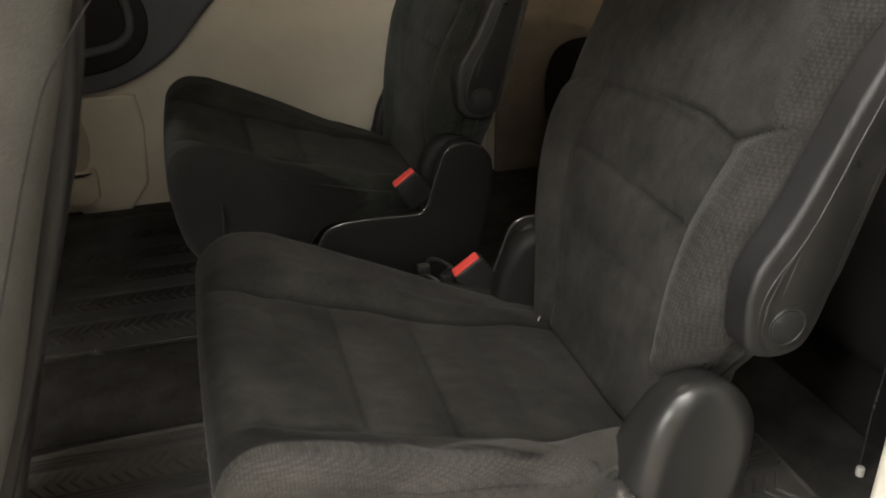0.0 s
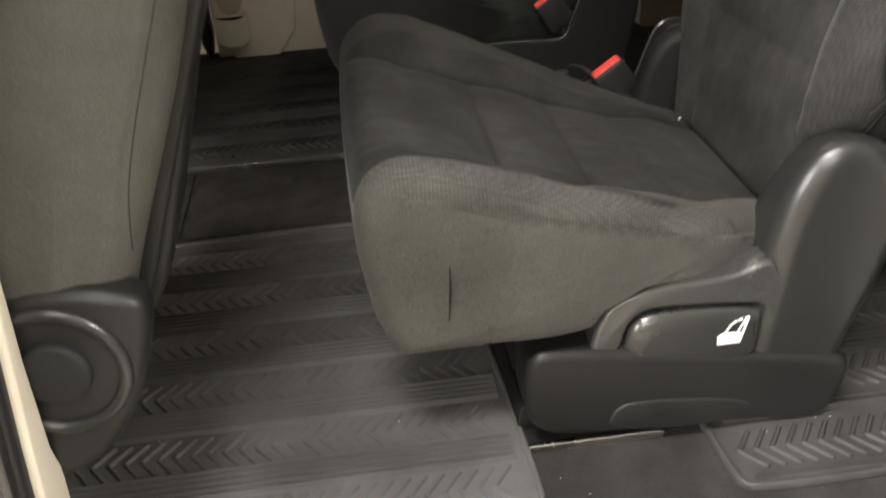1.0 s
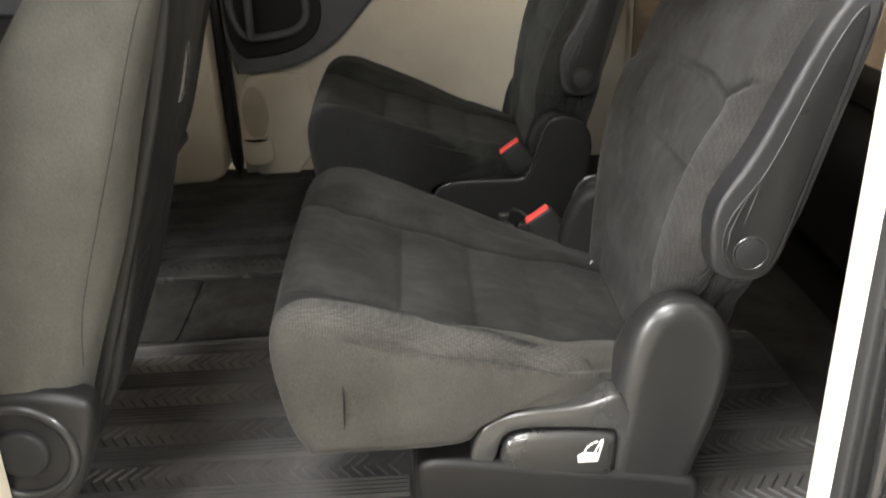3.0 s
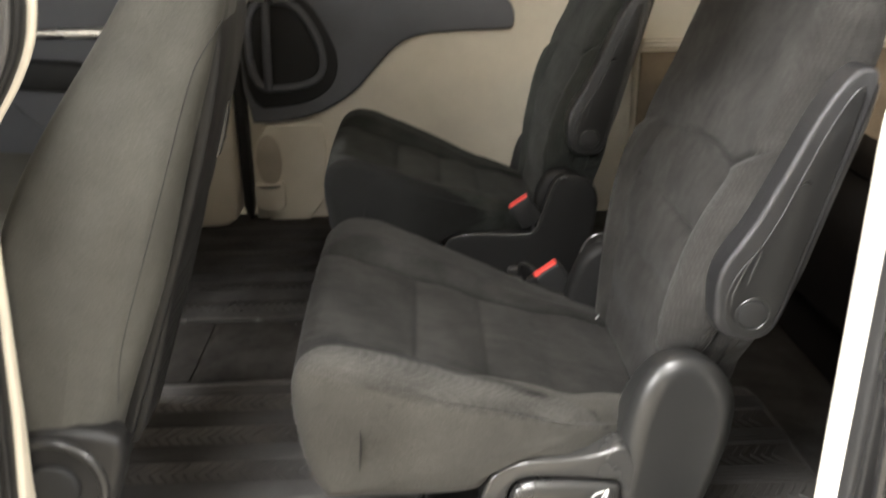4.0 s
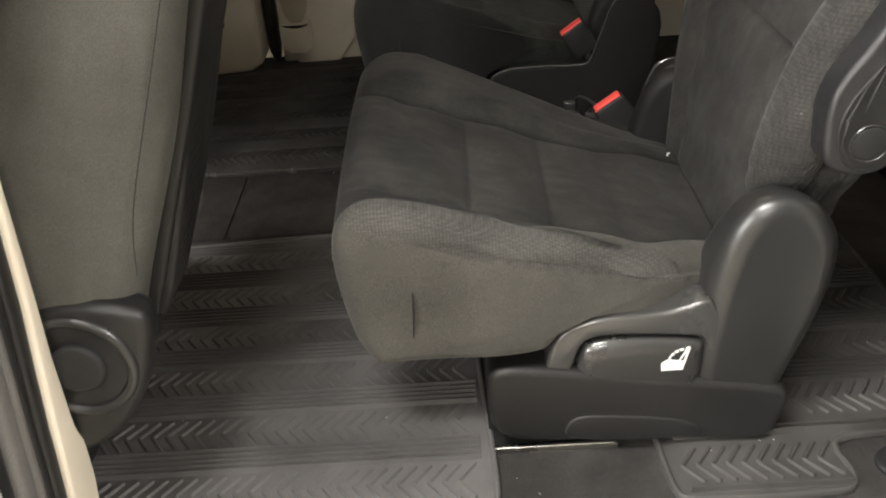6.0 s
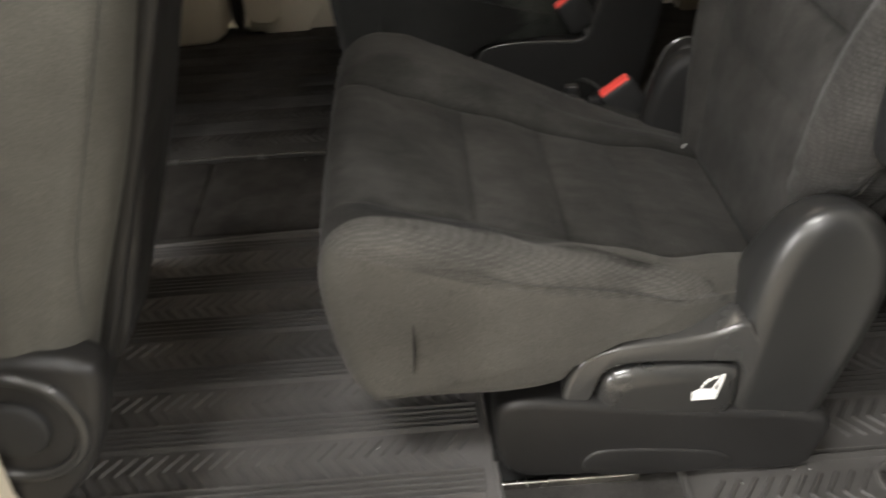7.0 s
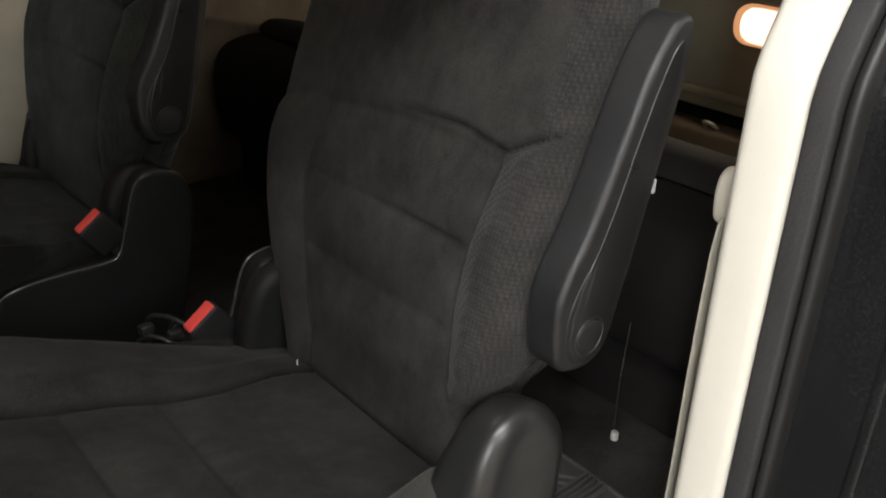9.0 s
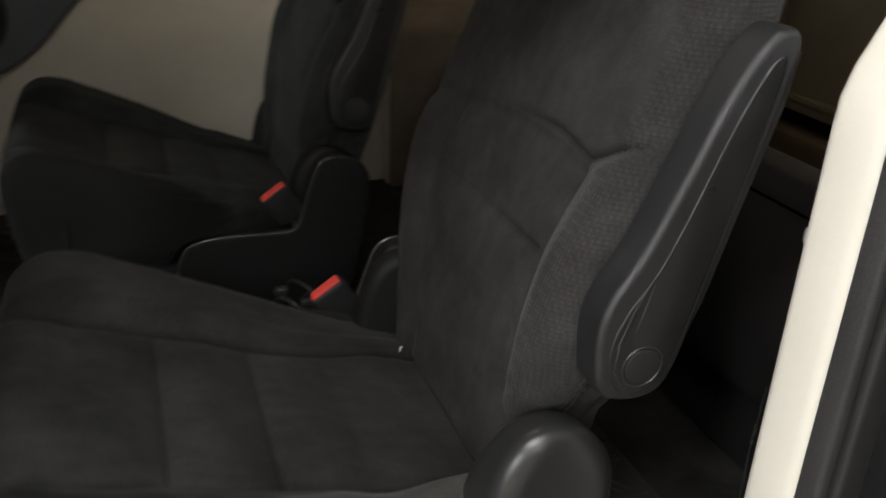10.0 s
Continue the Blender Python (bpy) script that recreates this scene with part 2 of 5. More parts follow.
RED = surface("red_button_plastic", (0.85, 0.085, 0.07), 0.4, 0.06, 30, 900, 0.05, 0.0002, fine=0.03)
WHITE = surface("white_print", (0.85, 0.85, 0.83), 0.6, 0.03, 30, 900, 0.05, 0.0002, fine=0.02)
WEBBING = surface("belt_webbing", (0.52, 0.49, 0.40), 0.8, 0.1, 12, 900, 0.6, 0.0008, stretch=(1, 1, 0.1))
HEADLINER = surface("headliner_cloth", (0.52, 0.48, 0.40), 0.95, 0.06, 5, 900, 0.4, 0.0008)
CONCRETE = surface("garage_concrete", (0.40, 0.36, 0.29), 0.8, 0.2, 3, 200, 0.4, 0.002)
PAINTED = surface("painted_garage_wall", (0.62, 0.60, 0.55), 0.9, 0.08, 2, 150, 0.3, 0.001)


def plain_emitter(name, colour, strength):
    mat = bpy.data.materials.new(name)
    mat.use_nodes = True
    b = mat.node_tree.nodes["Principled BSDF"]
    b.inputs["Base Color"].default_value = (0.9, 0.85, 0.75, 1)
    b.inputs["Emission Color"].default_value = (*colour, 1)
    b.inputs["Emission Strength"].default_value = strength
    return mat


def clear_glass():
    mat = bpy.data.materials.new("tinted_glass")
    mat.use_nodes = True
    b = mat.node_tree.nodes["Principled BSDF"]
    b.inputs["Base Color"].default_value = (0.25, 0.28, 0.27, 1)
    b.inputs["Roughness"].default_value, b.inputs["Transmission Weight"].default_value, b.inputs["IOR"].default_value = 0.02, 1.0, 1.2
    return mat


GLOW = plain_emitter("lamp_lens_glow", (1.0, 0.66, 0.40), 3.0)
AMBER = plain_emitter("amber_rim_glow", (1.0, 0.40, 0.15), 0.75)
GLASS = clear_glass()


# ---------------------------------------------------------------- mesh tools
def thing(name, at, label, category, group="", kind=""):
    ob = new(name)
    ob.empty_display_size = 0.05
    ob.location = at
    return tagged(ob, label, category, group, kind)


def world_of(ob):
    v = Vector((0, 0, 0))
    while ob:
        v += ob.location
        ob = ob.parent
    return v


def part(name, geo, material, parent=None, label="", smooth=True, zones=None):
    """One mesh object from (points, faces[, slots]) in world metres, under a thing or a part. zones: cloth areas by name, a weight a point."""
    pts, faces = geo[0], geo[1]
    off = world_of(parent)
    me = bpy.data.meshes.new(name)
    me.from_pydata([tuple(float(c - o) for c, o in zip(p, off)) for p in pts], [], faces)
    mats = material if isinstance(material, (list, tuple)) else [material]
    for m in mats:
        me.materials.append(m)
    if len(geo) > 2:
        me.polygons.foreach_set("material_index", geo[2])
    bm = bmesh.new()
    bm.from_mesh(me)
    bmesh.ops.recalc_face_normals(bm, faces=bm.faces)
    bm.to_mesh(me)
    bm.free()
    if smooth:
        me.polygons.foreach_set("use_smooth", [True] * len(me.polygons))
        me.set_sharp_from_angle(angle=radians(42))
    for key, weights in (zones or {}).items():
        me.attributes.new(key, "FLOAT", "POINT").data.foreach_set("value", np.asarray(weights, dtype=np.float32))
    ob = new(name, me)
    if parent:
        ob.parent = parent
    if label:
        ob["label"] = label
    return ob


def chaikin(pts, times):
    p = np.array(pts, float)
    for _ in range(times):
        q = np.roll(p, -1, 0)
        p = np.stack([0.75 * p + 0.25 * q, 0.25 * p + 0.75 * q], 1).reshape(-1, 2)
    return p


def resample(p, m):
    q = np.vstack([p, p[:1]])
    d = np.r_[0, np.cumsum(np.linalg.norm(np.diff(q, axis=0), axis=1))]
    s = np.linspace(0, d[-1], m, endpoint=False)
    return np.stack([np.interp(s, d, q[:, k]) for k in (0, 1)], 1)


def loop_of(pts, m, rounds=3):
    p = resample(chaikin(pts, rounds), m)
    x, z = p.T
    if np.sum(x * np.roll(z, -1) - np.roll(x, -1) * z) < 0:
        p = p[::-1]
    t = np.roll(p, -1, 0) - np.roll(p, 1, 0)
    t /= np.linalg.norm(t, axis=1)[:, None] + 1e-9
    return p, np.stack([t[:, 1], -t[:, 0]], 1)


def slab(pts, y0, y1, r=0.01, m=64, ny=2, rounds=3, steps=5, shape=None, bulge=0.0, slots=None, axis="y", centre=None):
    """A body with the outline pts in x and z, from y0 to y1, its two rims rounded by r."""
    p, n = loop_of(pts, m, rounds)
    rings = [(y0 + r * (1 - math.cos(math.pi / 2 * k / steps)), r * (1 - math.sin(math.pi / 2 * k / steps))) for k in range(steps)]
    mid = [(y, 0.0) for y in np.linspace(y0 + r, y1 - r, max(2, ny))]
    rings = rings + mid + [(y1 + y0 - y, i) for y, i in rings[::-1]]
    c = p.mean(0) if centre is None else np.array(centre)
    layers = []
    if bulge:
        q = p - n * rings[0][1]
        for s in (0.004, 0.06, 0.2, 0.4, 0.65, 0.85):
            layers.append(np.column_stack([c[0] + (q[:, 0] - c[0]) * s, np.full(m, y0 - bulge * (1 - s * s)), c[1] + (q[:, 1] - c[1]) * s]))
    for y, i in rings:
        q = p - n * i
        layers.append(np.column_stack([q[:, 0], np.full(m, y), q[:, 1]]))
    if bulge:
        q = p - n * rings[-1][1]
        for s in (0.85, 0.65, 0.4, 0.2, 0.06, 0.004):
            layers.append(np.column_stack([c[0] + (q[:, 0] - c[0]) * s, np.full(m, y1 + bulge * (1 - s * s)), c[1] + (q[:, 1] - c[1]) * s]))
    v = np.vstack(layers)
    if shape:
        v = shape(v, np.tile(n, (len(layers), 1)))
    k = np.arange(m)
    f = []
    for j in range(len(layers) - 1):
        a, b = j * m + k, j * m + (k + 1) % m
        f += np.stack([a, b, b + m, a + m], 1).tolist()
    f.append(list(range(m)))
    f.append(list(range((len(layers) - 1) * m, len(layers) * m)))
    if axis == "x":
        v = v[:, [1, 0, 2]]
    elif axis == "z":
        v = v[:, [0, 2, 1]]
    if slots:
        cen = np.array([v[q].mean(0) for q in f])
        return v, f, slots(cen).astype(int).tolist()
    return v, f


def box(x0, x1, y0, y1, z0, z1, r=0.004):
    return slab([(x0, z0), (x1, z0), (x1, z1), (x0, z1)], y0, y1, r, 4, 2, 0, 1) if r <= 0 else \
        slab(corners(x0, x1, z0, z1, r), y0, y1, r, 40, 2, 0, 3)


def corners(x0, x1, z0, z1, r, n=4):
    out = []
    for cx, cz, a0 in ((x1 - r, z0 + r, -90), (x1 - r, z1 - r, 0), (x0 + r, z1 - r, 90), (x0 + r, z0 + r, 180)):
        out += [(cx + r * math.cos(radians(a0 + 90 * i / n)), cz + r * math.sin(radians(a0 + 90 * i / n))) for i in range(n + 1)]
    return out


def plain_box(x0, x1, y0, y1, z0, z1):
    v = np.array([(x, y, z) for z in (z0, z1) for y in (y0, y1) for x in (x0, x1)], float)
    return v, [[0, 1, 3, 2], [4, 6, 7, 5], [0, 4, 5, 1], [1, 5, 7, 3], [3, 7, 6, 2], [2, 6, 4, 0]]


def joined(*geos):
    v, f, o = [], [], 0
    for g in geos:
        v.append(np.array(g[0], float))
        f += [[i + o for i in q] for q in g[1]]
        o += len(g[0])
    return np.vstack(v), f


def moved(geo, m):
    v = np.array(geo[0], float)
    a = np.array(m)
    return (v @ a[:3, :3].T + a[:3, 3], *geo[1:])


def rod(points, r, n=12, closed=False):
    """A round bar along points."""
    p = np.array(points, float)
    k = len(p)
    v, f = [], []
    for i in range(k):
        t = (p[(i + 1) % k] - p[i - 1]) if closed else p[min(i + 1, k - 1)] - p[max(i - 1, 0)]
        t = Vector(t).normalized()
        u = t.cross(Vector((0.13, 0.21, 1.0))).normalized()
        w = t.cross(u)
        rr = r[i] if isinstance(r, (list, tuple)) else r
        v += [tuple(Vector(p[i]) + rr * (math.cos(6.28318 * j / n) * u + math.sin(6.28318 * j / n) * w)) for j in range(n)]
    for i in range(k if closed else k - 1):
        a, b = i * n, ((i + 1) % k) * n
        f += [[a + j, a + (j + 1) % n, b + (j + 1) % n, b + j] for j in range(n)]
    if not closed:
        f += [list(range(n)), list(range((k - 1) * n, k * n))]
    return np.array(v), f


def soften(pts, times=2):
    """Rounds the corners of an open line of points."""
    p = [np.array(q, float) for q in pts]
    for _ in range(times):
        q = [p[0]]
        for a, b in zip(p[:-1], p[1:]):
            q += [a * 0.75 + b * 0.25, a * 0.25 + b * 0.75]
        p = q + [p[-1]]
    return p


def disc(cx, cz, radius, y0, y1, r=0.003, m=40):
    return slab([(cx + radius * math.cos(6.28318 * i / m), cz + radius * math.sin(6.28318 * i / m)) for i in range(m)], y0, y1, r, m, 2, 0, 3)


def step(x, a, b):
    t = np.clip((x - a) / (b - a), 0, 1)
    return t * t * (3 - 2 * t)


def groove(x, at, w):
    return np.exp(-((x - at) / w) ** 2)


# ---------------------------------------------------------------- setting
def structure(name, geo, material, label, category, smooth=True):
    return tagged(part(name, geo, material, None, "", smooth), label, category, "", "structure")


structure("ground", plain_box(-4.2, 4.2, -4.4, 5.0, -0.47, -0.42), CONCRETE, "tan concrete garage floor under the van", "ground", False)
structure("wall_south", plain_box(-4.2, 4.2, -4.5, -4.4, -0.42, 2.45), PAINTED, "plain painted garage wall beside the van", "wall", False)
structure("wall_north", plain_box(-4.2, 4.2, 5.0, 5.1, -0.42, 2.45), PAINTED, "plain painted garage wall beyond the van", "wall", False)
structure("wall_west", joined(plain_box(-4.3, -4.2, -4.5, -3.48, -0.42, 2.45), plain_box(-4.3, -4.2, -2.72, 5.1, -0.42, 2.45), plain_box(-4.3, -4.2, -3.48, -2.72, -0.42, 0.5), plain_box(-4.3, -4.2, -3.48, -2.72, 2.3, 2.45)), PAINTED, "plain painted garage wall ahead of the van", "wall", False)
# unseen window, added to house the low light ahead
window = thing("window_1", (-4.25, -3.1, 0.5), "unseen garage window added as a light source ahead of the van", "window", "", "structure")
for yy in (-3.46, -2.74):
    part("window_frame", plain_box(-4.29, -4.21, yy - 0.02, yy + 0.02, 0.5, 2.3), PAINTED, window, "white window frame", False)
part("window_sill", plain_box(-4.30, -4.16, -3.48, -2.72, 0.46, 0.502), PAINTED, window, "white window sill", False)
part("pane", plain_box(-4.255, -4.250, -3.44, -2.76, 0.5, 2.3), GLASS, window, "clear pane", False).visible_shadow = False
structure("wall_east", plain_box(4.2, 4.3, -4.5, 5.1, -0.42, 2.45), PAINTED, "plain painted garage wall behind the van", "wall", False)
structure("ceiling", plain_box(-4.3, 4.3, -4.5, 5.1, 2.45, 2.5), PAINTED, "plain painted garage ceiling", "ceiling", False)

# the van's shell
structure("floor", plain_box(-1.5, 1.8, -0.14, 1.5, -0.05, -0.008), CARPET, "charcoal carpet on the van floor", "floor", False)
structure("roof_lining", plain_box(-1.5, 1.85, -0.20, 1.62, 1.16, 1.22), HEADLINER, "pale cloth lining under the van roof", "roof lining", False)


def upright(points, y0, y1, r, material, name, label, category, m=80, rounds=2):
    return structure(name, slab(points, y0, y1, r, m, 2, rounds, 4), material, label, category)


# pillar behind the door opening: cream lining, rubber seal and black jamb
def rear_edge(z, off=0.0):
    return 0.434 + off + 0.55 * max(0.0, z - 0.64) ** 1.0 * (1 if z > 0.64 else 0)


ZS = [-0.01, 0.1, 0.25, 0.4, 0.55, 0.60, 0.63, 0.65, 0.67, 0.69, 0.72, 0.76, 0.8, 0.95, 1.16]


def band(edge, d0, d1):
    return [(edge(z) + d0, z) for z in ZS] + [(edge(z) + d1, z) for z in ZS[::-1]]


upright(band(rear_edge, 0.0, 0.05), -0.141, -0.088, 0.012, CREAM, "trim_rear_pillar", "cream plastic lining of the rear door pillar", "pillar trim", 120, 1)
upright(band(rear_edge, -0.002, 0.020), -0.163, -0.1415, 0.004, SEAL_GREY, "door_seal_rear", "flat grey rubber seal along the rear door pillar", "door seal", 120, 1)
upright(band(rear_edge, 0.001, 0.030), -0.177, -0.166, 0.0050, SEAL, "seal_bead_rear", "round black bead beside the rear door seal", "door seal", 120, 1)
upright(band(rear_edge, 0.022, 0.09), -0.36, -0.160, 0.006, PAINT, "door_jamb_rear", "black painted rear door jamb with pressed ridges", "door jamb", 120, 1)
for yy in (-0.232, -0.285):
    upright(band(rear_edge, 0.020, 0.04), yy - 0.010, yy + 0.004, 0.005, PAINT, "jamb_ridge", "black painted ridge on the rear door jamb", "door jamb", 120, 1)


def front_edge(z):
    return float(np.interp(z, [0.0, 0.18, 0.36, 0.60, 0.64, 0.67, 0.71, 0.75, 1.2], [-0.412, -0.398, -0.388, -0.383, -0.368, -0.344, -0.322, -0.314, -0.30]))


# lines along the front pillar, as heights and depths: lining, seal, lips and fold
LINING_IN = ((0.0, 0.07, 0.13, 0.180, 0.205, 0.29, 0.36, 0.46, 0.56, 0.75), (-0.157, -0.142, -0.133, -0.134, -0.143, -0.145, -0.141, -0.132, -0.123, -0.118))
LINING_OUT = ((0.03, 0.10, 0.176, 0.24, 0.30, 0.36, 0.47, 0.566, 0.75), (-0.191, -0.187, -0.181, -0.175, -0.167, -0.158, -0.143, -0.132, -0.128))
LIP_IN = ((0.07, 0.265, 0.38, 0.48, 0.57, 0.75), (-0.224, -0.207, -0.195, -0.179, -0.168, -0.163))
LIP_OUT = ((0.11, 0.23, 0.29, 0.40, 0.49, 0.583, 0.75), (-0.261, -0.247, -0.241, -0.228, -0.213, -0.201, -0.196))
FOLD = ((0.0, 0.18, 0.24, 0.306, 0.36, 0.42, 0.48, 0.52, 0.60, 0.75), (-0.326, -0.330, -0.333, -0.337, -0.329, -0.310, -0.288, -0.275, -0.256, -0.236))
RIM = ((0.0, 0.75), (-0.364, -0.356))


def front_layer(d0, d1, inner, outer, r, material, name, label, category):
    """A strip up the front pillar between two borders, its long edges rounded by r."""
    def border(spec, z):
        one, two, share, shift = spec
        return float(np.interp(z, *one) * (1 - share) + np.interp(z, *two) * share + shift)

    levels = np.concatenate([np.linspace(-0.01, 0.58, 44), np.linspace(0.59, 0.78, 28), np.linspace(0.80, 1.16, 10)])
    verts, faces, m = [], [], 20
    for z in levels:
        # the edge is eased over a few centimetres, as pressed steel is
        edge = sum(front_edge(z + k) for k in (-0.014, -0.007, 0.0, 0.007, 0.014)) / 5
        x0, x1, ya, yb = edge + d0, edge + d1, border(inner, z), border(outer, z)
        rx, ry = min(r, (x1 - x0) * 0.48), min(r, (ya - yb) * 0.48)
        for cx, cy, start in ((x1 - rx, ya - ry, 0), (x0 + rx, ya - ry, 1), (x0 + rx, yb + ry, 2), (x1 - rx, yb + ry, 3)):
            for k in range(5):
                turn = (start + k / 4) * math.pi / 2
                verts.append((cx + rx * math.cos(turn), cy + ry * math.sin(turn), z))
    for j in range(len(levels) - 1):
        for k in range(m):
            p, q = j * m + k, j * m + (k + 1) % m
            faces.append([p, q, q + m, p + m])
    faces += [list(range(m))[::-1], list(range((len(levels) - 1) * m, len(levels) * m))]
    return structure(name, (np.array(verts), faces), material, label, category)


def on(line, shift=0.0, other=None, share=0.0):
    return line, other or line, share, shift


front_layer(-0.05, 0.001, on(LINING_IN), on(LINING_OUT), 0.004, WARM_LIT_CREAM, "trim_front_pillar", "cream plastic lining of the front door pillar, coloured as if in warm light", "pillar trim")
front_layer(-0.05, -0.003, on(LINING_OUT, -0.0005), on(LINING_OUT, 0, LIP_IN, 0.55), 0.005, SEAL, "door_seal_front", "black rubber seal along the front door pillar", "door seal")
front_layer(-0.05, -0.004, on(LINING_OUT, -0.0015, LIP_IN, 0.58), on(LINING_OUT, 0, LIP_IN, 0.97), 0.006, SEAL, "seal_bead_front", "round black bead along the front door seal", "door seal")
front_layer(-0.05, -0.002, on(LIP_IN), on(LIP_IN, 0, LIP_OUT, 0.34), 0.006, SEAL_WORN, "door_seal_inner_lip", "worn grey rubber lip beside the door seal", "door seal")
front_layer(-0.05, -0.001, on(LIP_IN, -0.0006, LIP_OUT, 0.34), on(LIP_OUT), 0.007, SEAL_WORN, "door_seal_outer_lip", "worn grey outer rubber lip", "door seal")
front_layer(-0.040, -0.006, on(LIP_OUT, 0.002), on(RIM, 0.056), 0.010, PAINT, "door_jamb_front", "black painted front door jamb", "door jamb")
front_layer(-0.015, 0.001, on(FOLD, 0.002), on(FOLD, -0.013), 0.0055, PAINT_GLOSS, "jamb_fold", "pressed vertical fold in the black front jamb", "door jamb")
front_layer(-0.017, -0.010, on(RIM, 0.062), on(RIM, 0.010), 0.003, PAINT, "jamb_lip", "glossy black outer lip of the front jamb", "door jamb")

# sill with its ridged scuff plate
structure("door_sill", slab([(-0.14, -0.01), (-0.14, -0.14), (-0.36, -0.16), (-0.36, -0.09), (-0.25, -0.045), (-0.20, -0.014)], -1.4, 1.8, 0.004, 60, 2, 1, 2, axis="x"),
          SILL, "black plastic door sill below the opening", "door sill")
for k, yy in enumerate((-0.158, -0.172, -0.186)):
    structure("sill_ridge", slab(corners(yy - 0.003, yy + 0.003, -0.018 - 0.003 * k, -0.004 - 0.002 * k, 0.002), -0.31, 0.392, 0.002, 24, 2, 0, 2, axis="x"),
              SATIN, "raised grey rib on the door sill", "sill rib")
structure("trim_front_sill", slab(corners(-0.30, -0.145, -0.03, 0.36, 0.02), -1.4, -0.462, 0.01, 40, 2, 0, 3, axis="x"), TAN, "tan plastic sill lining at the front door", "sill trim")

# far side of the van
structure("far_pillar", slab([(-0.70, -0.01), (-0.505, -0.01), (-0.495, 0.03), (-0.49, 0.30), (-0.485, 1.16), (-0.68, 1.16)], 1.39, 1.52, 0.012, 80, 2, 1, 4), BEIGE,
          "beige plastic pillar lining between the far doors", "pillar trim")
structure("far_pillar_seal", box(-0.488, -0.462, 1.45, 1.52, -0.02, 1.16, 0.008), DULL, "black seal between far pillar and sliding door", "door seal")
structure("far_quarter", slab([(0.60, -0.02), (1.8, -0.02), (1.8, 0.72), (0.60, 0.72)], 1.42, 1.52, 0.012, 240, 2, 0, 3), BEIGE, "beige quarter lining beside the third row", "wall trim")
# added dark panel; the dimness low on this lining is in its colour
structure("quarter_lower", slab([(0.602, -0.02), (1.79, -0.02), (1.79, 0.45), (0.602, 0.45)], 1.405, 1.425, 0.006, 240, 2, 0, 3), BROWN, "dark brown lower quarter panel added as shade on the lining", "wall trim")
structure("quarter_ledge", slab([(0.60, 0.455), (1.6, 0.455), (1.6, 0.485), (0.60, 0.485)], 1.402, 1.43, 0.01, 240, 2, 0, 3), BEIGE, "beige armrest ledge along the quarter lining", "wall trim")
structure("near_quarter", slab([(0.53, -0.02), (1.8, -0.02), (1.8, 0.72), (0.60, 0.72), (0.53, 0.55)], -0.16, -0.07, 0.012, 240, 2, 0, 3), BEIGE, "beige quarter lining behind the open door", "wall trim")
structure("liftgate_lining", slab([(-0.16, 0.135), (1.5, 0.135), (1.5, 0.62), (-0.16, 0.62)], 1.74, 1.82, 0.012, 240, 2, 0, 3, axis="x"), OLIVE, "olive-grey lining of the closed liftgate", "liftgate trim")
structure("liftgate_ledge", slab([(-0.1, 0.166), (1.45, 0.166), (1.45, 0.188), (-0.1, 0.188)], 1.728, 1.75, 0.006, 240, 2, 0, 3, axis="x"), OLIVE, "olive-grey ledge across the liftgate lining", "liftgate trim")
structure("liftgate_sill", slab([(-0.14, -0.03), (1.5, -0.03), (1.5, 0.088), (-0.14, 0.088)], 1.715, 1.80, 0.010, 240, 2, 0, 3, axis="x"), BROWN, "brown scuff panel below the liftgate", "sill trim")
structure("liftgate_gap", plain_box(1.80, 1.83, -0.16, 1.5, -0.05, 0.60), BLACK, "black backing sheet behind the gap under the liftgate lining", "door seal", False)
structure("firewall", plain_box(-1.55, -1.5, -0.2, 1.6, -0.1, 1.2), SLATE, "dark plastic wall ahead of the front seats", "dashboard", False)
structure("front_far_door", slab([(-1.45, -0.02), (-0.71, -0.02), (-0.71, 0.68), (-1.45, 0.70)], 1.45, 1.52, 0.012, 240, 2, 0, 3), SLATE, "dark front passenger door lining", "door")
structure("front_far_strip", slab([(-1.3, 0.505), (-0.76, 0.505), (-0.76, 0.53), (-1.3, 0.53)], 1.43, 1.452, 0.006, 160, 2, 0, 3), STEEL, "bright metal strip on the passenger door", "door trim")
structure("front_far_ledge", slab([(-1.3, 0.40), (-0.76, 0.36), (-0.76, 0.44), (-1.3, 0.47)], 1.40, 1.452, 0.012, 40, 2, 1, 3), DULL, "dark armrest ledge on the passenger door", "door trim")
# unseen pane, added so its shadow keeps the rear lamp off the far door
structure("window_near", plain_box(0.66, 1.74, -0.126, -0.120, 0.70, 1.17), GLASS, "unseen tinted glass added above the near quarter lining to block light", "window", False)
structure("window_far", plain_box(-1.45, 1.74, 1.53, 1.536, 0.66, 1.16), GLASS, "tinted side glass above the far doors", "window", False).visible_shadow = False

# ---------------------------------------------------------------- far sliding door
door = thing("door_1", (0.1, 1.5, 0.0), "closed sliding door with beige and dark slate lining", "door", "", "structure")
part("door_panel", slab([(-0.455, -0.04), (0.60, -0.04), (0.60, 0.70), (-0.455, 0.70)], 1.462, 1.52, 0.012, 240, 2, 0, 4), BEIGE, door, "beige plastic door panel")
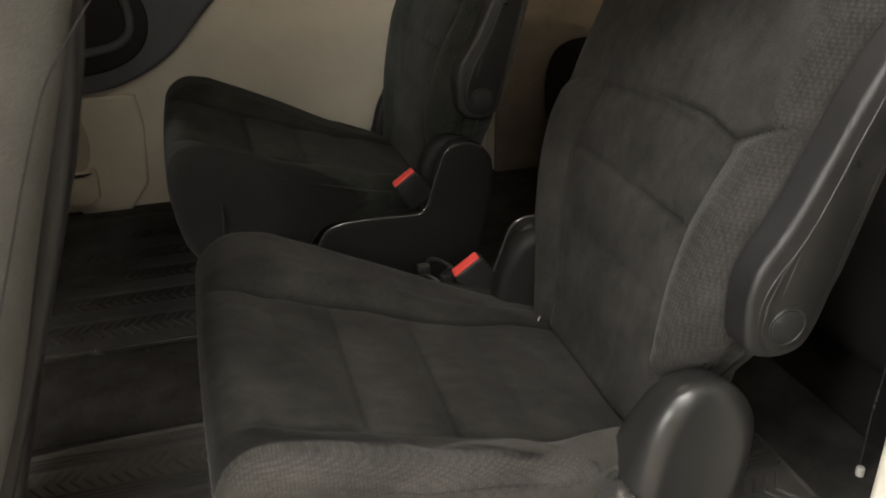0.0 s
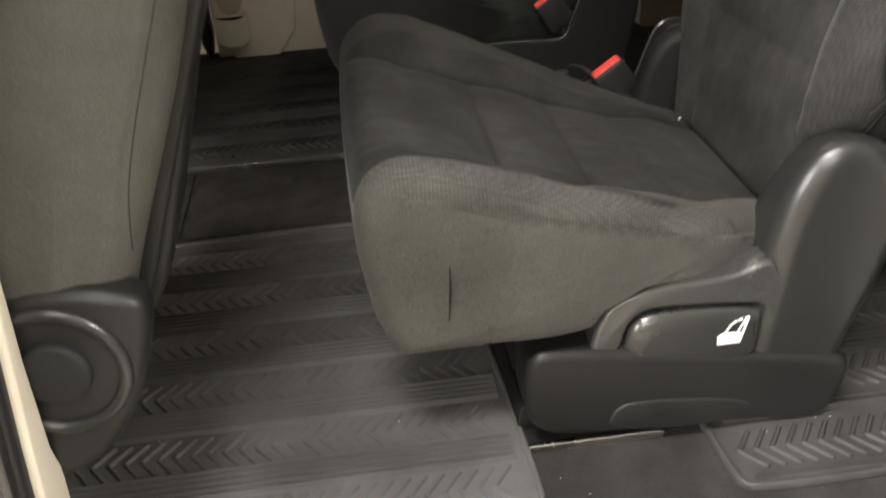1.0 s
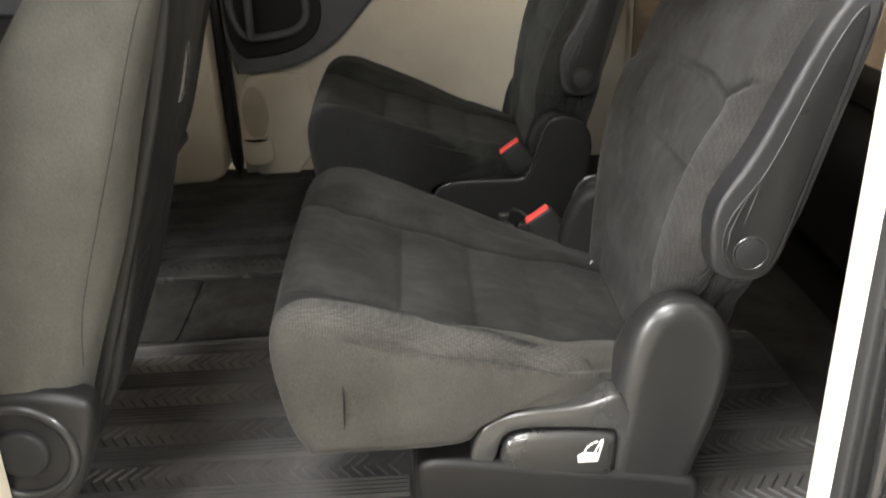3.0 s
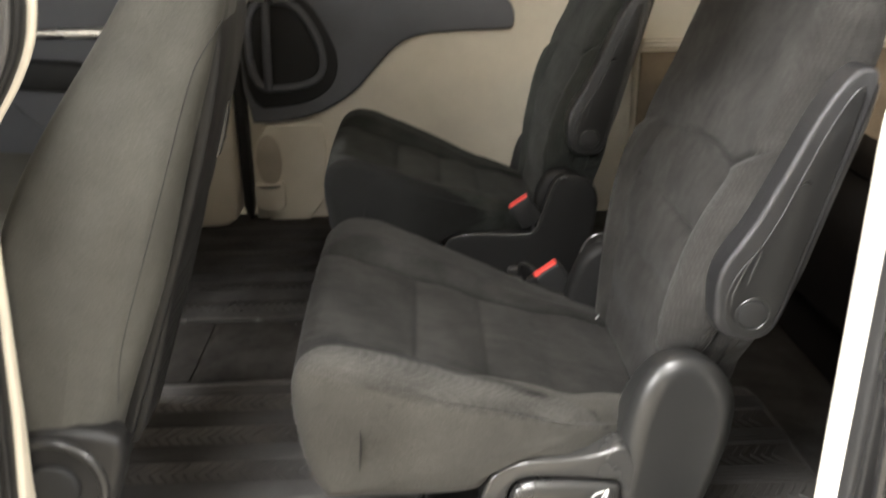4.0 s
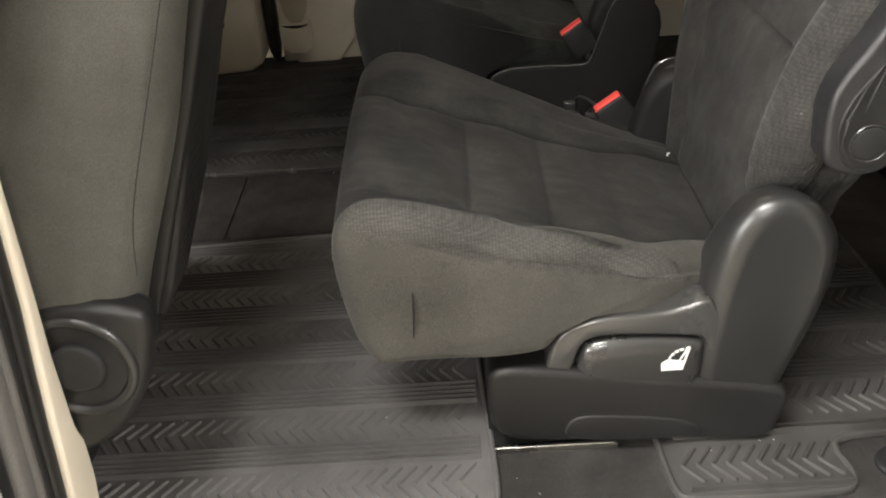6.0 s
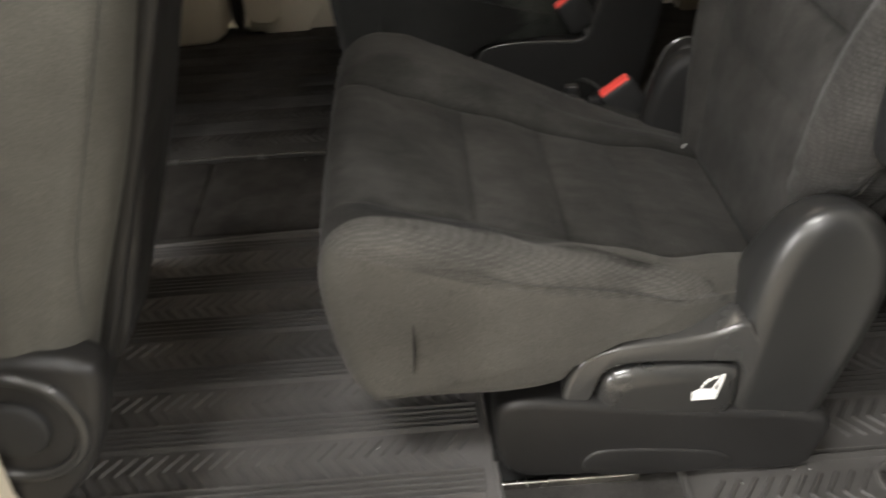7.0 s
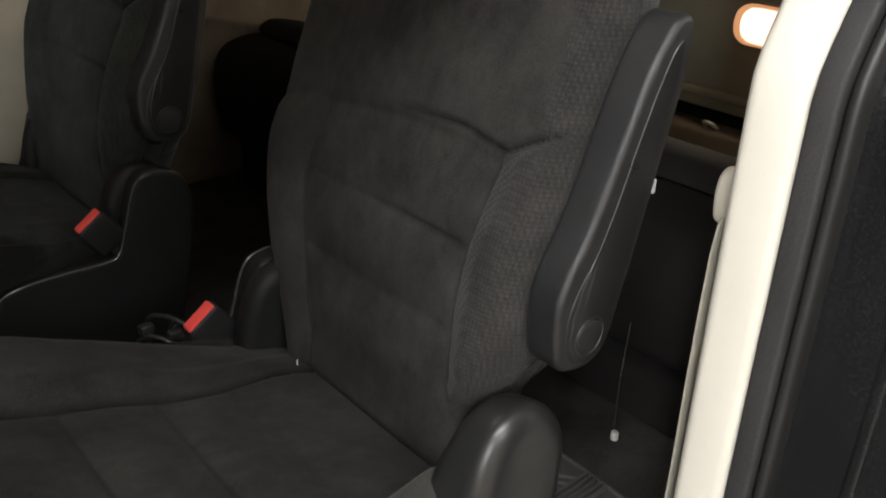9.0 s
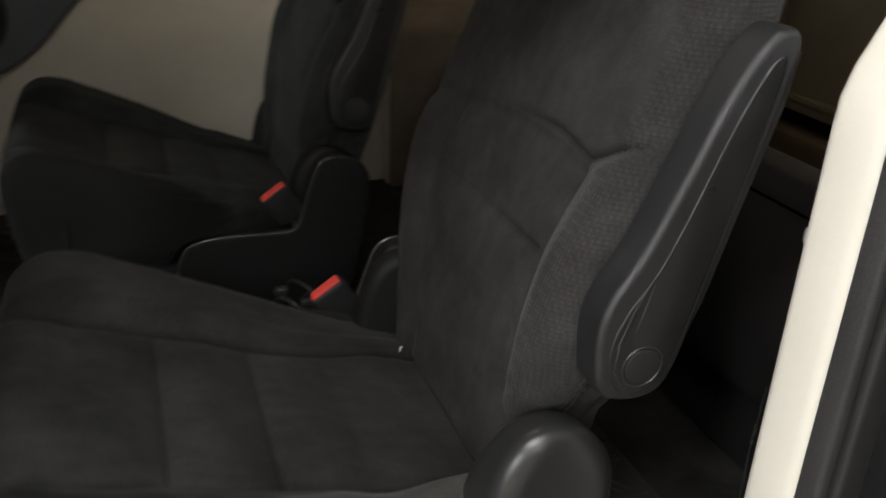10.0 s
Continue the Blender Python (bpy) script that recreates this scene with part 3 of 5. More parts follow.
part("upper_panel", slab([(-0.457, 0.272), (-0.38, 0.272), (-0.313, 0.280), (-0.255, 0.297), (-0.200, 0.325), (-0.154, 0.358), (-0.115, 0.40), (-0.073, 0.447), (-0.035, 0.48), (0.015, 0.500),
                          (0.081, 0.507), (0.255, 0.511), (0.268, 0.515), (0.268, 0.56), (0.250, 0.592), (0.20, 0.612), (0.10, 0.62), (-0.1, 0.635), (-0.457, 0.65)],
                         1.435, 1.466, 0.010, 140, 2, 1, 4), SLATE, door, "dark slate upper door panel")
bezel = [(-0.45, 0.61), (-0.30, 0.61), (-0.255, 0.575), (-0.222, 0.51), (-0.196, 0.44), (-0.212, 0.375), (-0.26, 0.337), (-0.33, 0.318), (-0.45, 0.312)]
part("pocket", slab(bezel, 1.428, 1.440, 0.005, 100, 2, 2, 3), DULL, door, "dull black recessed pull pocket")
inner = [(-0.43, 0.595), (-0.315, 0.592), (-0.275, 0.55), (-0.245, 0.49), (-0.235, 0.42), (-0.26, 0.385), (-0.32, 0.37), (-0.43, 0.365)]
part("pocket_rim", rod([(x, 1.424, z) for x, z in loop_of(inner, 60, 2)[0]], 0.010, 10, True), SLATE, door, "raised slate rim")
part("handle", rod([(-0.385, 1.418, 0.37), (-0.382, 1.408, 0.45), (-0.378, 1.408, 0.52), (-0.375, 1.418, 0.595)], 0.011), SLATE, door, "vertical pull handle")
part("handle_cap", slab([(-0.43, 0.592), (-0.32, 0.592), (-0.29, 0.60), (-0.30, 0.615), (-0.43, 0.618)], 1.405, 1.43, 0.006, 40, 2, 1, 3), STEEL, door, "bright release lever")
part("kick_panel", slab([(-0.455, -0.02), (-0.262, -0.02), (-0.240, 0.262), (-0.30, 0.268), (-0.446, 0.266)], 1.445, 1.466, 0.008, 80, 2, 1, 4), BEIGE, door, "beige lower panel")
# flat oval; the recess's shade is only in its colour
part("bottle_recess", slab([(-0.405 + 0.036 * math.cos(a * 0.5236), 0.165 + 0.075 * math.sin(a * 0.5236)) for a in range(12)], 1.4425, 1.447, 0.002, 60, 2, 1, 2), SHADE, door, "darker oval plate coloured as a shaded bottle recess")
part("bottle_holder", slab([(-0.446, 0.022), (-0.448, 0.085), (-0.446, 0.108), (-0.425, 0.100), (-0.405, 0.097), (-0.385, 0.100), (-0.368, 0.110), (-0.364, 0.085), (-0.366, 0.022)], 1.418, 1.447, 0.007, 90, 4, 1, 4), BEIGE, door, "moulded bottle holder")

# ---------------------------------------------------------------- near sliding door, slid open to the rear
slider = thing("door_2", (0.9, -0.44, -0.15), "near sliding door standing open along the body", "door", "", "structure")
part("door_skin", slab(corners(-0.492, -0.412, -0.15, 0.615, 0.02), 0.300, 1.55, 0.012, 60, 2, 0, 4, axis="x"), PAINT_GLOSS, slider, "glossy black outer skin")
part("inner_lining", slab(corners(0.36, 1.50, -0.08, 0.60, 0.03), -0.414, -0.402, 0.004, 60, 2, 0, 3), SLATE, slider, "dark slate inner lining")
part("window_frame", slab(corners(-0.485, -0.408, 0.600, 1.12, 0.012), 0.287, 0.345, 0.010, 60, 2, 0, 4, axis="x"), FRAME_REFLECTION, slider, "upper window frame, its grey a painted reflection")
part("frame_return", slab(corners(-0.470, -0.430, 0.596, 1.10, 0.010), 0.279, 0.290, 0.004, 50, 2, 0, 3, axis="x"), FRAME_REFLECTION, slider)
for yy, r in ((-0.414, 0.0065), (-0.432, 0.009), (-0.455, 0.007), (-0.476, 0.010)):
    part("edge_fold", rod(soften([(0.299, yy, 0.590), (0.289, yy, 0.565), (0.292, yy, 0.530), (0.300, yy - 0.002, 0.500), (0.300, yy - 0.002, 0.25), (0.304, yy - 0.002, -0.12)], 1), r, 10), PAINT_GLOSS, slider, "pressed fold in the leading edge")
latch = part("latch", slab(corners(-0.450, -0.418, 0.545, 0.588, 0.006), 0.276, 0.296, 0.004, 40, 2, 0, 3, axis="x"), STEEL, slider, "bright latch plate")
part("latch_claw", rod([(0.274, -0.434, 0.552), (0.270, -0.438, 0.566), (0.274, -0.434, 0.580)], 0.003, 8), DULL, latch)
part("rubber_strip", slab(corners(-0.418, -0.404, -0.10, 0.595, 0.005), 0.306, 0.320, 0.004, 40, 2, 0, 3, axis="x"), SEAL, slider, "black rubber strip")

# ---------------------------------------------------------------- floor mats
def mat_relief(rows, xs, z=0.0, lift=0.0056, w=0.0042):
    """Ribs and chevrons standing on a mat; rows: (y, x0, x1, kind)."""
    geos = []
    for y, x0, x1, kind in rows:
        if kind == "rib":
            geos.append(wedge((x0, y, z), (x1, y, z), w * 0.45, lift * 1.4))
        else:
            x = x0 + 0.02
            while x < x1 - 0.02:
                geos.append(wedge((x, y, z), (x + 0.020, y + 0.026, z), w * 0.72, lift * 0.6))
                geos.append(wedge((x, y, z), (x + 0.020, y - 0.026, z), w * 0.72, lift * 0.6))
                x += xs
    return joined(*geos)


def wedge(a, b, w, h):
    a, b = np.array(a), np.array(b)
    d = (b - a) / np.linalg.norm(b - a)
    s = np.array([-d[1], d[0], 0]) * w
    up = np.array([0, 0, h])
    v = [a - s, a + s, a + s * 0.45 + up, a - s * 0.45 + up, b - s, b + s, b + s * 0.45 + up, b - s * 0.45 + up]
    return v, [[0, 1, 2, 3], [4, 7, 6, 5], [1, 5, 6, 2], [0, 3, 7, 4], [3, 2, 6, 7]]


def floor_mat(label, outline, rows, rim=True, rubber=RUBBER):
    xs, ys = [p[0] for p in outline], [p[1] for p in outline]
    m = thing("floor_mat", ((min(xs) + max(xs)) / 2, (min(ys) + max(ys)) / 2, -0.008), label, "floor mat", "ribbed rubber mats")
    part("base", slab(outline, -0.008, -0.001, 0.002, 120, 2, 2, 2, axis="z"), rubber, m)
    part("tread_pattern", mat_relief(rows, 0.0175, -0.0012), rubber, m, "raised ribs and chevrons")
    if rim:
        p = loop_of(outline, 160, 2)
        q = p[0] - p[1] * 0.004
        part("edge_bead", rod([(x, y, -0.001) for x, y in q], 0.0035, 8, True), rubber, m)
    return m


def field(x0, x1, first, last, pitch=0.1):
    rows, y = [], first
    while y <= last + 1e-6:
        rows.append((y, x0, x1, "chevron"))
        for d in (0.034, 0.0425, 0.051, 0.0595, 0.068):
            if y + d < last + 0.05:
                rows.append((y + d, x0, x1, "rib"))
        y += pitch
    return rows


floor_mat("ribbed charcoal rubber mat in the near footwell", [(-0.44, -0.122), (-0.42, -0.124), (-0.045, -0.113), (-0.018, -0.110), (0.002, -0.098), (0.008, -0.076), (0.0085, -0.05), (0.006, 0.02), (-0.005, 0.20), (-0.02, 0.50), (-0.03, 0.53), (-0.06, 0.535), (-0.30, 0.532), (-0.44, 0.52), (-0.62, 0.515), (-0.64, 0.5), (-0.64, -0.06), (-0.60, -0.11)],
          [(-0.1, -0.42, -0.02, "rib"), (-0.088, -0.43, -0.01, "rib")] + field(-0.62, -0.012, -0.048, 0.46))
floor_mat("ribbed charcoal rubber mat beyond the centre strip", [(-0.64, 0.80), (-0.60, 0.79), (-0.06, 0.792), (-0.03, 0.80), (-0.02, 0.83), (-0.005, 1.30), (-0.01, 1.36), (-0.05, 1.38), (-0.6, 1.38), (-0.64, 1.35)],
          field(-0.62, -0.04, 0.86, 1.32), rubber=RUBBER_SHADED_FAR)
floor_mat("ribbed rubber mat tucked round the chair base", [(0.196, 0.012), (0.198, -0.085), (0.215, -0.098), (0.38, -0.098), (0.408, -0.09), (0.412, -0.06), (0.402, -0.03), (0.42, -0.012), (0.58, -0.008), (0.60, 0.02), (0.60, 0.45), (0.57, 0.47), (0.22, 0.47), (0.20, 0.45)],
          [(-0.083, 0.22, 0.40, "rib"), (0.0, 0.22, 0.585, "rib"), (0.008, 0.22, 0.585, "rib")] + [(-0.045, 0.20, 0.41, "chevron")] + field(0.36, 0.59, 0.055, 0.40), rubber=RUBBER_SHADED_REAR)
grommet = thing("floor_anchor", (0.47, -0.055, -0.008), "round black plastic anchor cover in the carpet", "anchor cover")
part("cover", slab([(0.47 + 0.032 * math.cos(a * 0.3927), -0.055 + 0.026 * math.sin(a * 0.3927)) for a in range(16)], -0.010, 0.000, 0.004, 48, 2, 1, 3, axis="z"), DULL, grommet)
part("boss", slab([(0.47 + 0.012 * math.cos(a * 0.3927), -0.055 + 0.011 * math.sin(a * 0.3927)) for a in range(16)], -0.001, 0.005, 0.003, 32, 2, 1, 3, axis="z"), PLASTIC, grommet)
# storage lid in the middle of the floor
lid = thing("storage_lid", (-0.35, 0.66, -0.008), "flat dark carpeted storage lid between the mats", "floor hatch")
part("left_lid", box(-0.64, -0.432, 0.545, 0.785, -0.012, -0.003, 0.003), CARPET, lid)
part("right_lid", box(-0.426, 0.02, 0.545, 0.785, -0.012, -0.003, 0.003), CARPET, lid)
part("edge_strip", box(-0.64, 0.02, 0.786, 0.794, -0.010, 0.004, 0.002), SATIN, lid, "thin grey edging strip")
# seat rail
rail = thing("seat_rail", (0.08, 0.02, -0.008), "bright steel seat rail set in the carpet", "seat rail")
part("channel", box(-0.02, 0.165, 0.004, 0.05, -0.012, -0.003, 0.003), DULL, rail)
part("lip", box(0.0, 0.155, -0.002, 0.004, -0.010, 0.001, 0.002), STEEL, rail, "bright steel lip")


# ---------------------------------------------------------------- captain's chairs
def cushion_shape(dx, dy, dz, seed):
    def f(v, n):
        v = v.copy()
        x, y, z = v[:, 0] - dx, v[:, 1] - dy, v[:, 2] - dz
        nz, nx = n[:, 1], n[:, 0]
        top = step(nz, 0.25, 0.75)
        seam = 0.296 + 0.030 * step(x, 0.10, 0.28)
        # the insert lies lower than the rolled near edge and the raised far bolster
        well = step(y, -0.004, 0.055) * (1 - step(y, seam - 0.004, seam + 0.036))
        v[:, 2] -= top * 0.020 * well * step(x, -0.15, -0.07)
        rise = np.interp(x, [-0.15, -0.108, -0.06, 0.0, 0.07, 0.145, 0.22, 0.29], [-0.002, 0.006, 0.012, 0.009, 0.000, -0.012, -0.020, -0.020])
        v[:, 2] += top * rise * step(y, seam, seam + 0.045)
        v[:, 2] -= top * 0.010 * step(y, 0.392, 0.430)
        # seams of the insert: two across, one along each side
        inside = step(y, 0.046, 0.062) * step(seam - y, 0.0, 0.014)
        g = (groove(x, -0.008 + 0.012 * (y - 0.2), 0.0065) + groove(x, 0.084 + 0.02 * (y - 0.2), 0.0065) + 0.5 * groove(x, 0.168, 0.0065)) * inside
        g = g + (0.9 * groove(y, 0.046 + 0.006 * np.sin(x * 17 + seed), 0.007) + 1.9 * groove(y, seam, 0.0060)) * step(x, -0.145, -0.115)
        v[:, 2] -= top * 0.0034 * g
        v[:, 2] += top * 0.0020 * inside * np.cos((x - 0.038) * 6.28318 / 0.092) * step(x, -0.10, -0.055)
        # slack cloth along the near edge
        slack = np.exp(-((y - 0.022) / 0.024) ** 2) * step(x, -0.13, -0.05)
        v[:, 2] += top * slack * (0.0016 * np.sin(x * 43 + 3 * np.sin(y * 40 + seed)) + 0.0011 * np.sin(x * 88 + y * 60 + seed))
        v[:, 2] -= top * 0.0042 * slack * np.exp(-((x - 0.045) / 0.028) ** 2)
        v[:, 2] += top * 0.0013 * np.sin(x * 29 + seed) * np.sin(y * 23 + 1.3 * seed)
        # the flank is drawn in a little under the edge
        side = step(-0.012 - y, 0.0, 0.012)
        v[:, 1] += side * (1 - 0.8 * step(x, 0.02, 0.16)) * (0.0012 * groove(z, 0.292 - 0.33 * x, 0.014) - 0.002 * np.sin(x * 26 + seed) * groove(z, 0.25 - 0.2 * x, 0.05))
        v[:, 1] += side * 0.0035 * groove(x, -0.074 + 0.03 * (z - 0.22), 0.0035) * step(z, 0.19, 0.205) * step(0.262 - z, 0, 0.015)
        v[:, 0] -= 0.004 * step(-nx, 0.5, 0.9) * np.cos((y - 0.2) * 7)
        # the near flank runs in behind the hinge cover
        v[:, 1] += (1 - step(y, -0.03, 0.13)) * (0.030 * step(x, -0.01, 0.16) + 0.050 * step(x, 0.15, 0.285))
        return v
    return f


def cushion_zones(v, dx, dy, dz, lever_side):
    x, y, z = v[:, 0] - dx, v[:, 1] - dy, v[:, 2] - dz
    back = 0.030 * step(x, -0.01, 0.16) + 0.050 * step(x, 0.15, 0.285)
    edge = 0.321 - 0.347 * x
    limit = np.interp(x, [-0.15, -0.05, 0.03, 0.08, 0.18, 0.28], [-0.012, 0.004, 0.010, 0.012, 0.016, 0.030])
    # a smooth wedge between knit and insert: lit nap, painted in the lighter flank colour
    wedge = step(np.interp(x, [0.02, 0.05, 0.156, 0.24, 0.30], [0.010, 0.026, 0.056, 0.085, 0.10]) - y, -0.004, 0.010) * step(y, limit - 0.004, limit + 0.004) * step(x, 0.03, 0.05)
    knit = np.clip(step(limit - y, -0.009, 0.009) + step(-0.135 - x, 0, 0.01) * step(0.32 - z, 0, 0.01), 0, 1)
    flank = step(edge - 0.030 - z, -0.006, 0.006) * step(-0.010 + back - y, 0, 0.010)
    flank = np.maximum(flank, wedge)
    smear = np.interp(x, [-0.10, -0.04, 0.02, 0.034, 0.12, 0.17], [0.022, 0.022, 0.020, 0.014, 0.012, 0.014])
    rubbed = np.exp(-((y - smear) / np.interp(x, [-0.05, 0.03, 0.04], [0.022, 0.020, 0.007])) ** 2) * step(x, -0.14, -0.08) * step(0.17 - x, 0, 0.05)
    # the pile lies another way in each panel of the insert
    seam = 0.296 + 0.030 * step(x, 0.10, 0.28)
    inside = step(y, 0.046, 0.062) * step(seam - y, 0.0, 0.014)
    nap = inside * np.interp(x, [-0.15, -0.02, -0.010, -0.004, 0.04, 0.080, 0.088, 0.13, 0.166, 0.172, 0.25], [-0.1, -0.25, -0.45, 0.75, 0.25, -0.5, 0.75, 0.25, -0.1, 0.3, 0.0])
    # the bolster's near face is painted darker, as if turned from the light
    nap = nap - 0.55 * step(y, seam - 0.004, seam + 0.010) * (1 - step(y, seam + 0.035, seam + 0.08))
    # dark lines along the grooves: thread, and crevice shade painted in
    stitch_shade = (0.55 * (groove(x, -0.008 + 0.012 * (y - 0.2), 0.0035) + groove(x, 0.084 + 0.02 * (y - 0.2), 0.0035)) * inside + groove(y, seam, 0.0050) * step(x, -0.145, -0.115)) * step(z, 0.15, 0.19)
    # the far chair's whole near flank takes the dark shaded colour
    if not lever_side:
        return {"seam": stitch_shade, "nap": nap, "knit": knit * 0, "flank": step(-0.004 - y, -0.008, 0.008), "rubbed": knit * 0}
    return {"seam": stitch_shade, "nap": nap, "knit": knit, "flank": flank, "rubbed": rubbed}


def back_width(z):
    """Near and far edge of a backrest at a height."""
    near = np.interp(z, [0.19, 0.27, 0.31, 0.345, 0.40, 0.55, 0.75], [0.078, 0.072, 0.046, 0.027, 0.022, 0.022, 0.036])
    far = np.interp(z, [0.19, 0.25, 0.29, 0.33, 0.38, 0.43, 0.455, 0.51, 0.57, 0.635, 0.75], [0.372, 0.392, 0.413, 0.440, 0.462, 0.480, 0.486, 0.482, 0.486, 0.486, 0.462])
    return near, far


def v_seam(y):
    """Height of the seam that parts the upper panel from the insert and the two bolsters."""
    return np.interp(y, [0.02, 0.043, 0.101, 0.16, 0.25, 0.357, 0.42, 0.48], [0.569, 0.557, 0.527, 0.535, 0.534, 0.524, 0.512, 0.490])


def back_shape(dx, dy, dz, seed):
    def f(v, n):
        v = v.copy()
        x, y, z = v[:, 0] - dx, v[:, 1] - dy, v[:, 2] - dz
        near, far = back_width(z)
        y = near + (y - 0.020) / 0.450 * (far - near)
        v[:, 1] = dy + y
        front = step(-n[:, 0], 0.2, 0.7)
        below = step(v_seam(y) - z, 0.0, 0.014)
        line = np.interp(z, [0.25, 0.30, 0.38, 0.44, 0.53], [0.076, 0.096, 0.108, 0.109, 0.103])
        line_far = np.interp(z, [0.25, 0.35, 0.43, 0.53], [0.325, 0.362, 0.384, 0.366])
        # bolsters beside the insert, then one smooth pillow above the seam
        bolster = (1 - step(y, line - 0.034, line + 0.004)) * step(z, 0.23, 0.33) + step(y, line_far - 0.004, line_far + 0.034) * 0.8
        crown = np.where(y < 0.22, step(y, near, near + 0.045), step(far - y, 0.0, 0.05))
        v[:, 0] -= front * 0.015 * bolster * below * (0.45 + 0.55 * crown)
        v[:, 0] -= front * (1 - below) * (0.006 * np.exp(-((z - v_seam(y) - 0.035) / 0.035) ** 2) + 0.004) * step(y, near, near + 0.05) * step(far - y, 0.0, 0.06)
        inside = step(y, line, line + 0.014) * step(line_far - y, 0.0, 0.014)
        g = 1.35 * groove(z, v_seam(y), 0.0048) * step(y, near + 0.012, near + 0.026) * (1 - 0.8 * step(y, 0.15, 0.30))
        g = g + groove(z, 0.435, 0.0048) * inside * (1 - 0.5 * step(y, 0.16, 0.30)) + 0.35 * groove(z, 0.352, 0.006) * inside
        g = g + (0.6 * groove(y, line, 0.0045) + 0.5 * groove(y, line_far, 0.0045)) * below
        v[:, 0] += front * 0.0048 * g
        v[:, 0] -= front * 0.0024 * inside * below * np.cos((z - 0.4845) * 6.28318 / 0.092)
        v[:, 0] += front * 0.0010 * np.sin(z * 31 + seed) * np.sin(y * 27 + seed)
        # drawn cloth where the seam meets the bolster, bunched cloth at the foot
        v[:, 0] += front * 0.0040 * np.exp(-((y - 0.080) / 0.028) ** 2 - ((z - 0.512) / 0.022) ** 2)
        low = step(0.350 - z, 0.0, 0.04)
        v[:, 0] += front * 0.0015 * low * np.sin(z * 190 + y * 50) * step(0.11 - y, 0.0, 0.04)
        side = step(0.065 - y, 0.0, 0.03)
        v[:, 1] += side * 0.0030 * low * np.sin(z * 210 + x * 60 + 2 * np.sin(x * 70))
        return v
    return f


def back_zones(v, dx, dy, dz):
    y, z = v[:, 1] - dy, v[:, 2] - dz
    line = np.interp(z, [0.25, 0.30, 0.38, 0.44, 0.53], [0.076, 0.096, 0.108, 0.109, 0.103])
    below = step(v_seam(y) - z, -0.004, 0.004)
    knit = below * step(line - y, -0.006, 0.006) + (1 - below) * step(0.062 + 0.10 * (z - 0.55) - y, -0.016, 0.016)
    far = below * step(y, 0.385, 0.395) * step(0.425 - y, 0, 0.02)
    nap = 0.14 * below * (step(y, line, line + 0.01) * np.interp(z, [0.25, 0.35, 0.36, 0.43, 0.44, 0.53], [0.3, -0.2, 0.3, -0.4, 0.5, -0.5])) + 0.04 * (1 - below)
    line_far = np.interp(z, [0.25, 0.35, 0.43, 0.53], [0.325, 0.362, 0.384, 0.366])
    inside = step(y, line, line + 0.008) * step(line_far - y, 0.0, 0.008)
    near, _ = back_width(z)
    # backrest seams get the same thread colour and painted crevice shade
    stitch_shade = (0.9 * groove(z, v_seam(y), 0.0032) * step(y, near + 0.016, near + 0.03) + groove(z, 0.435, 0.0030) * inside) * (1 - 0.75 * step(y, 0.15, 0.30)) + 0.45 * groove(y, line, 0.0032) * below
    return {"seam": stitch_shade, "nap": nap, "knit": np.clip(knit + 0.3 * far, 0, 1), "flank": 0 * y, "rubbed": 0 * y}


CUSHION = [(-0.119, 0.159), (-0.120, 0.160), (-0.138, 0.190), (-0.147, 0.24), (-0.152, 0.284), (-0.150, 0.320), (-0.137, 0.347), (-0.107, 0.358), (-0.07, 0.349), (-0.032, 0.334), (0.029, 0.312),
           (0.091, 0.290), (0.154, 0.268), (0.225, 0.244), (0.29, 0.222), (0.315, 0.208), (0.320, 0.168), (0.29, 0.150), (0.250, 0.160), (0.215, 0.173), (0.165, 0.182), (0.105, 0.184), (0.085, 0.177), (0.074, 0.162), (0.064, 0.153), (0.0, 0.158), (-0.06, 0.160), (-0.112, 0.158)]
BACK = [(0.285, 0.19), (0.292, 0.25), (0.302, 0.31), (0.318, 0.38), (0.336, 0.44), (0.362, 0.50), (0.388, 0.56), (0.412, 0.62), (0.432, 0.68), (0.444, 0.72), (0.458, 0.744), (0.480, 0.746),
        (0.505, 0.725), (0.512, 0.69), (0.498, 0.63), (0.472, 0.55), (0.445, 0.46), (0.425, 0.38), (0.415, 0.30), (0.40, 0.22), (0.36, 0.185)]
PADDLE = [(0.224, 0.06), (0.230, 0.12), (0.237, 0.19), (0.243, 0.237), (0.255, 0.287), (0.275, 0.318), (0.306, 0.329), (0.337, 0.321), (0.362, 0.294), (0.376, 0.262), (0.376, 0.212), (0.362, 0.15), (0.343, 0.09), (0.335, 0.05)]
STRIP = [(0.065, 0.115), (0.068, 0.143), (0.077, 0.167), (0.094, 0.183), (0.122, 0.191), (0.182, 0.193), (0.214, 0.199), (0.236, 0.209), (0.246, 0.205), (0.254, 0.186), (0.274, 0.17), (0.282, 0.12), (0.26, 0.11), (0.247, 0.135), (0.240, 0.157), (0.225, 0.160), (0.162, 0.166), (0.122, 0.167), (0.103, 0.156), (0.096, 0.115)]
LEVER = [(0.100, 0.095), (0.102, 0.136), (0.110, 0.154), (0.130, 0.161), (0.185, 0.160), (0.238, 0.154), (0.243, 0.142), (0.240, 0.080), (0.17, 0.080)]
SHIELD = [(0.004, 0.05), (0.003, 0.118), (0.016, 0.132), (0.06, 0.128), (0.18, 0.106), (0.338, 0.082), (0.351, 0.068), (0.348, 0.045), (0.336, 0.006), (0.322, 0.0), (0.19, 0.010), (0.045, 0.018), (0.02, 0.026)]
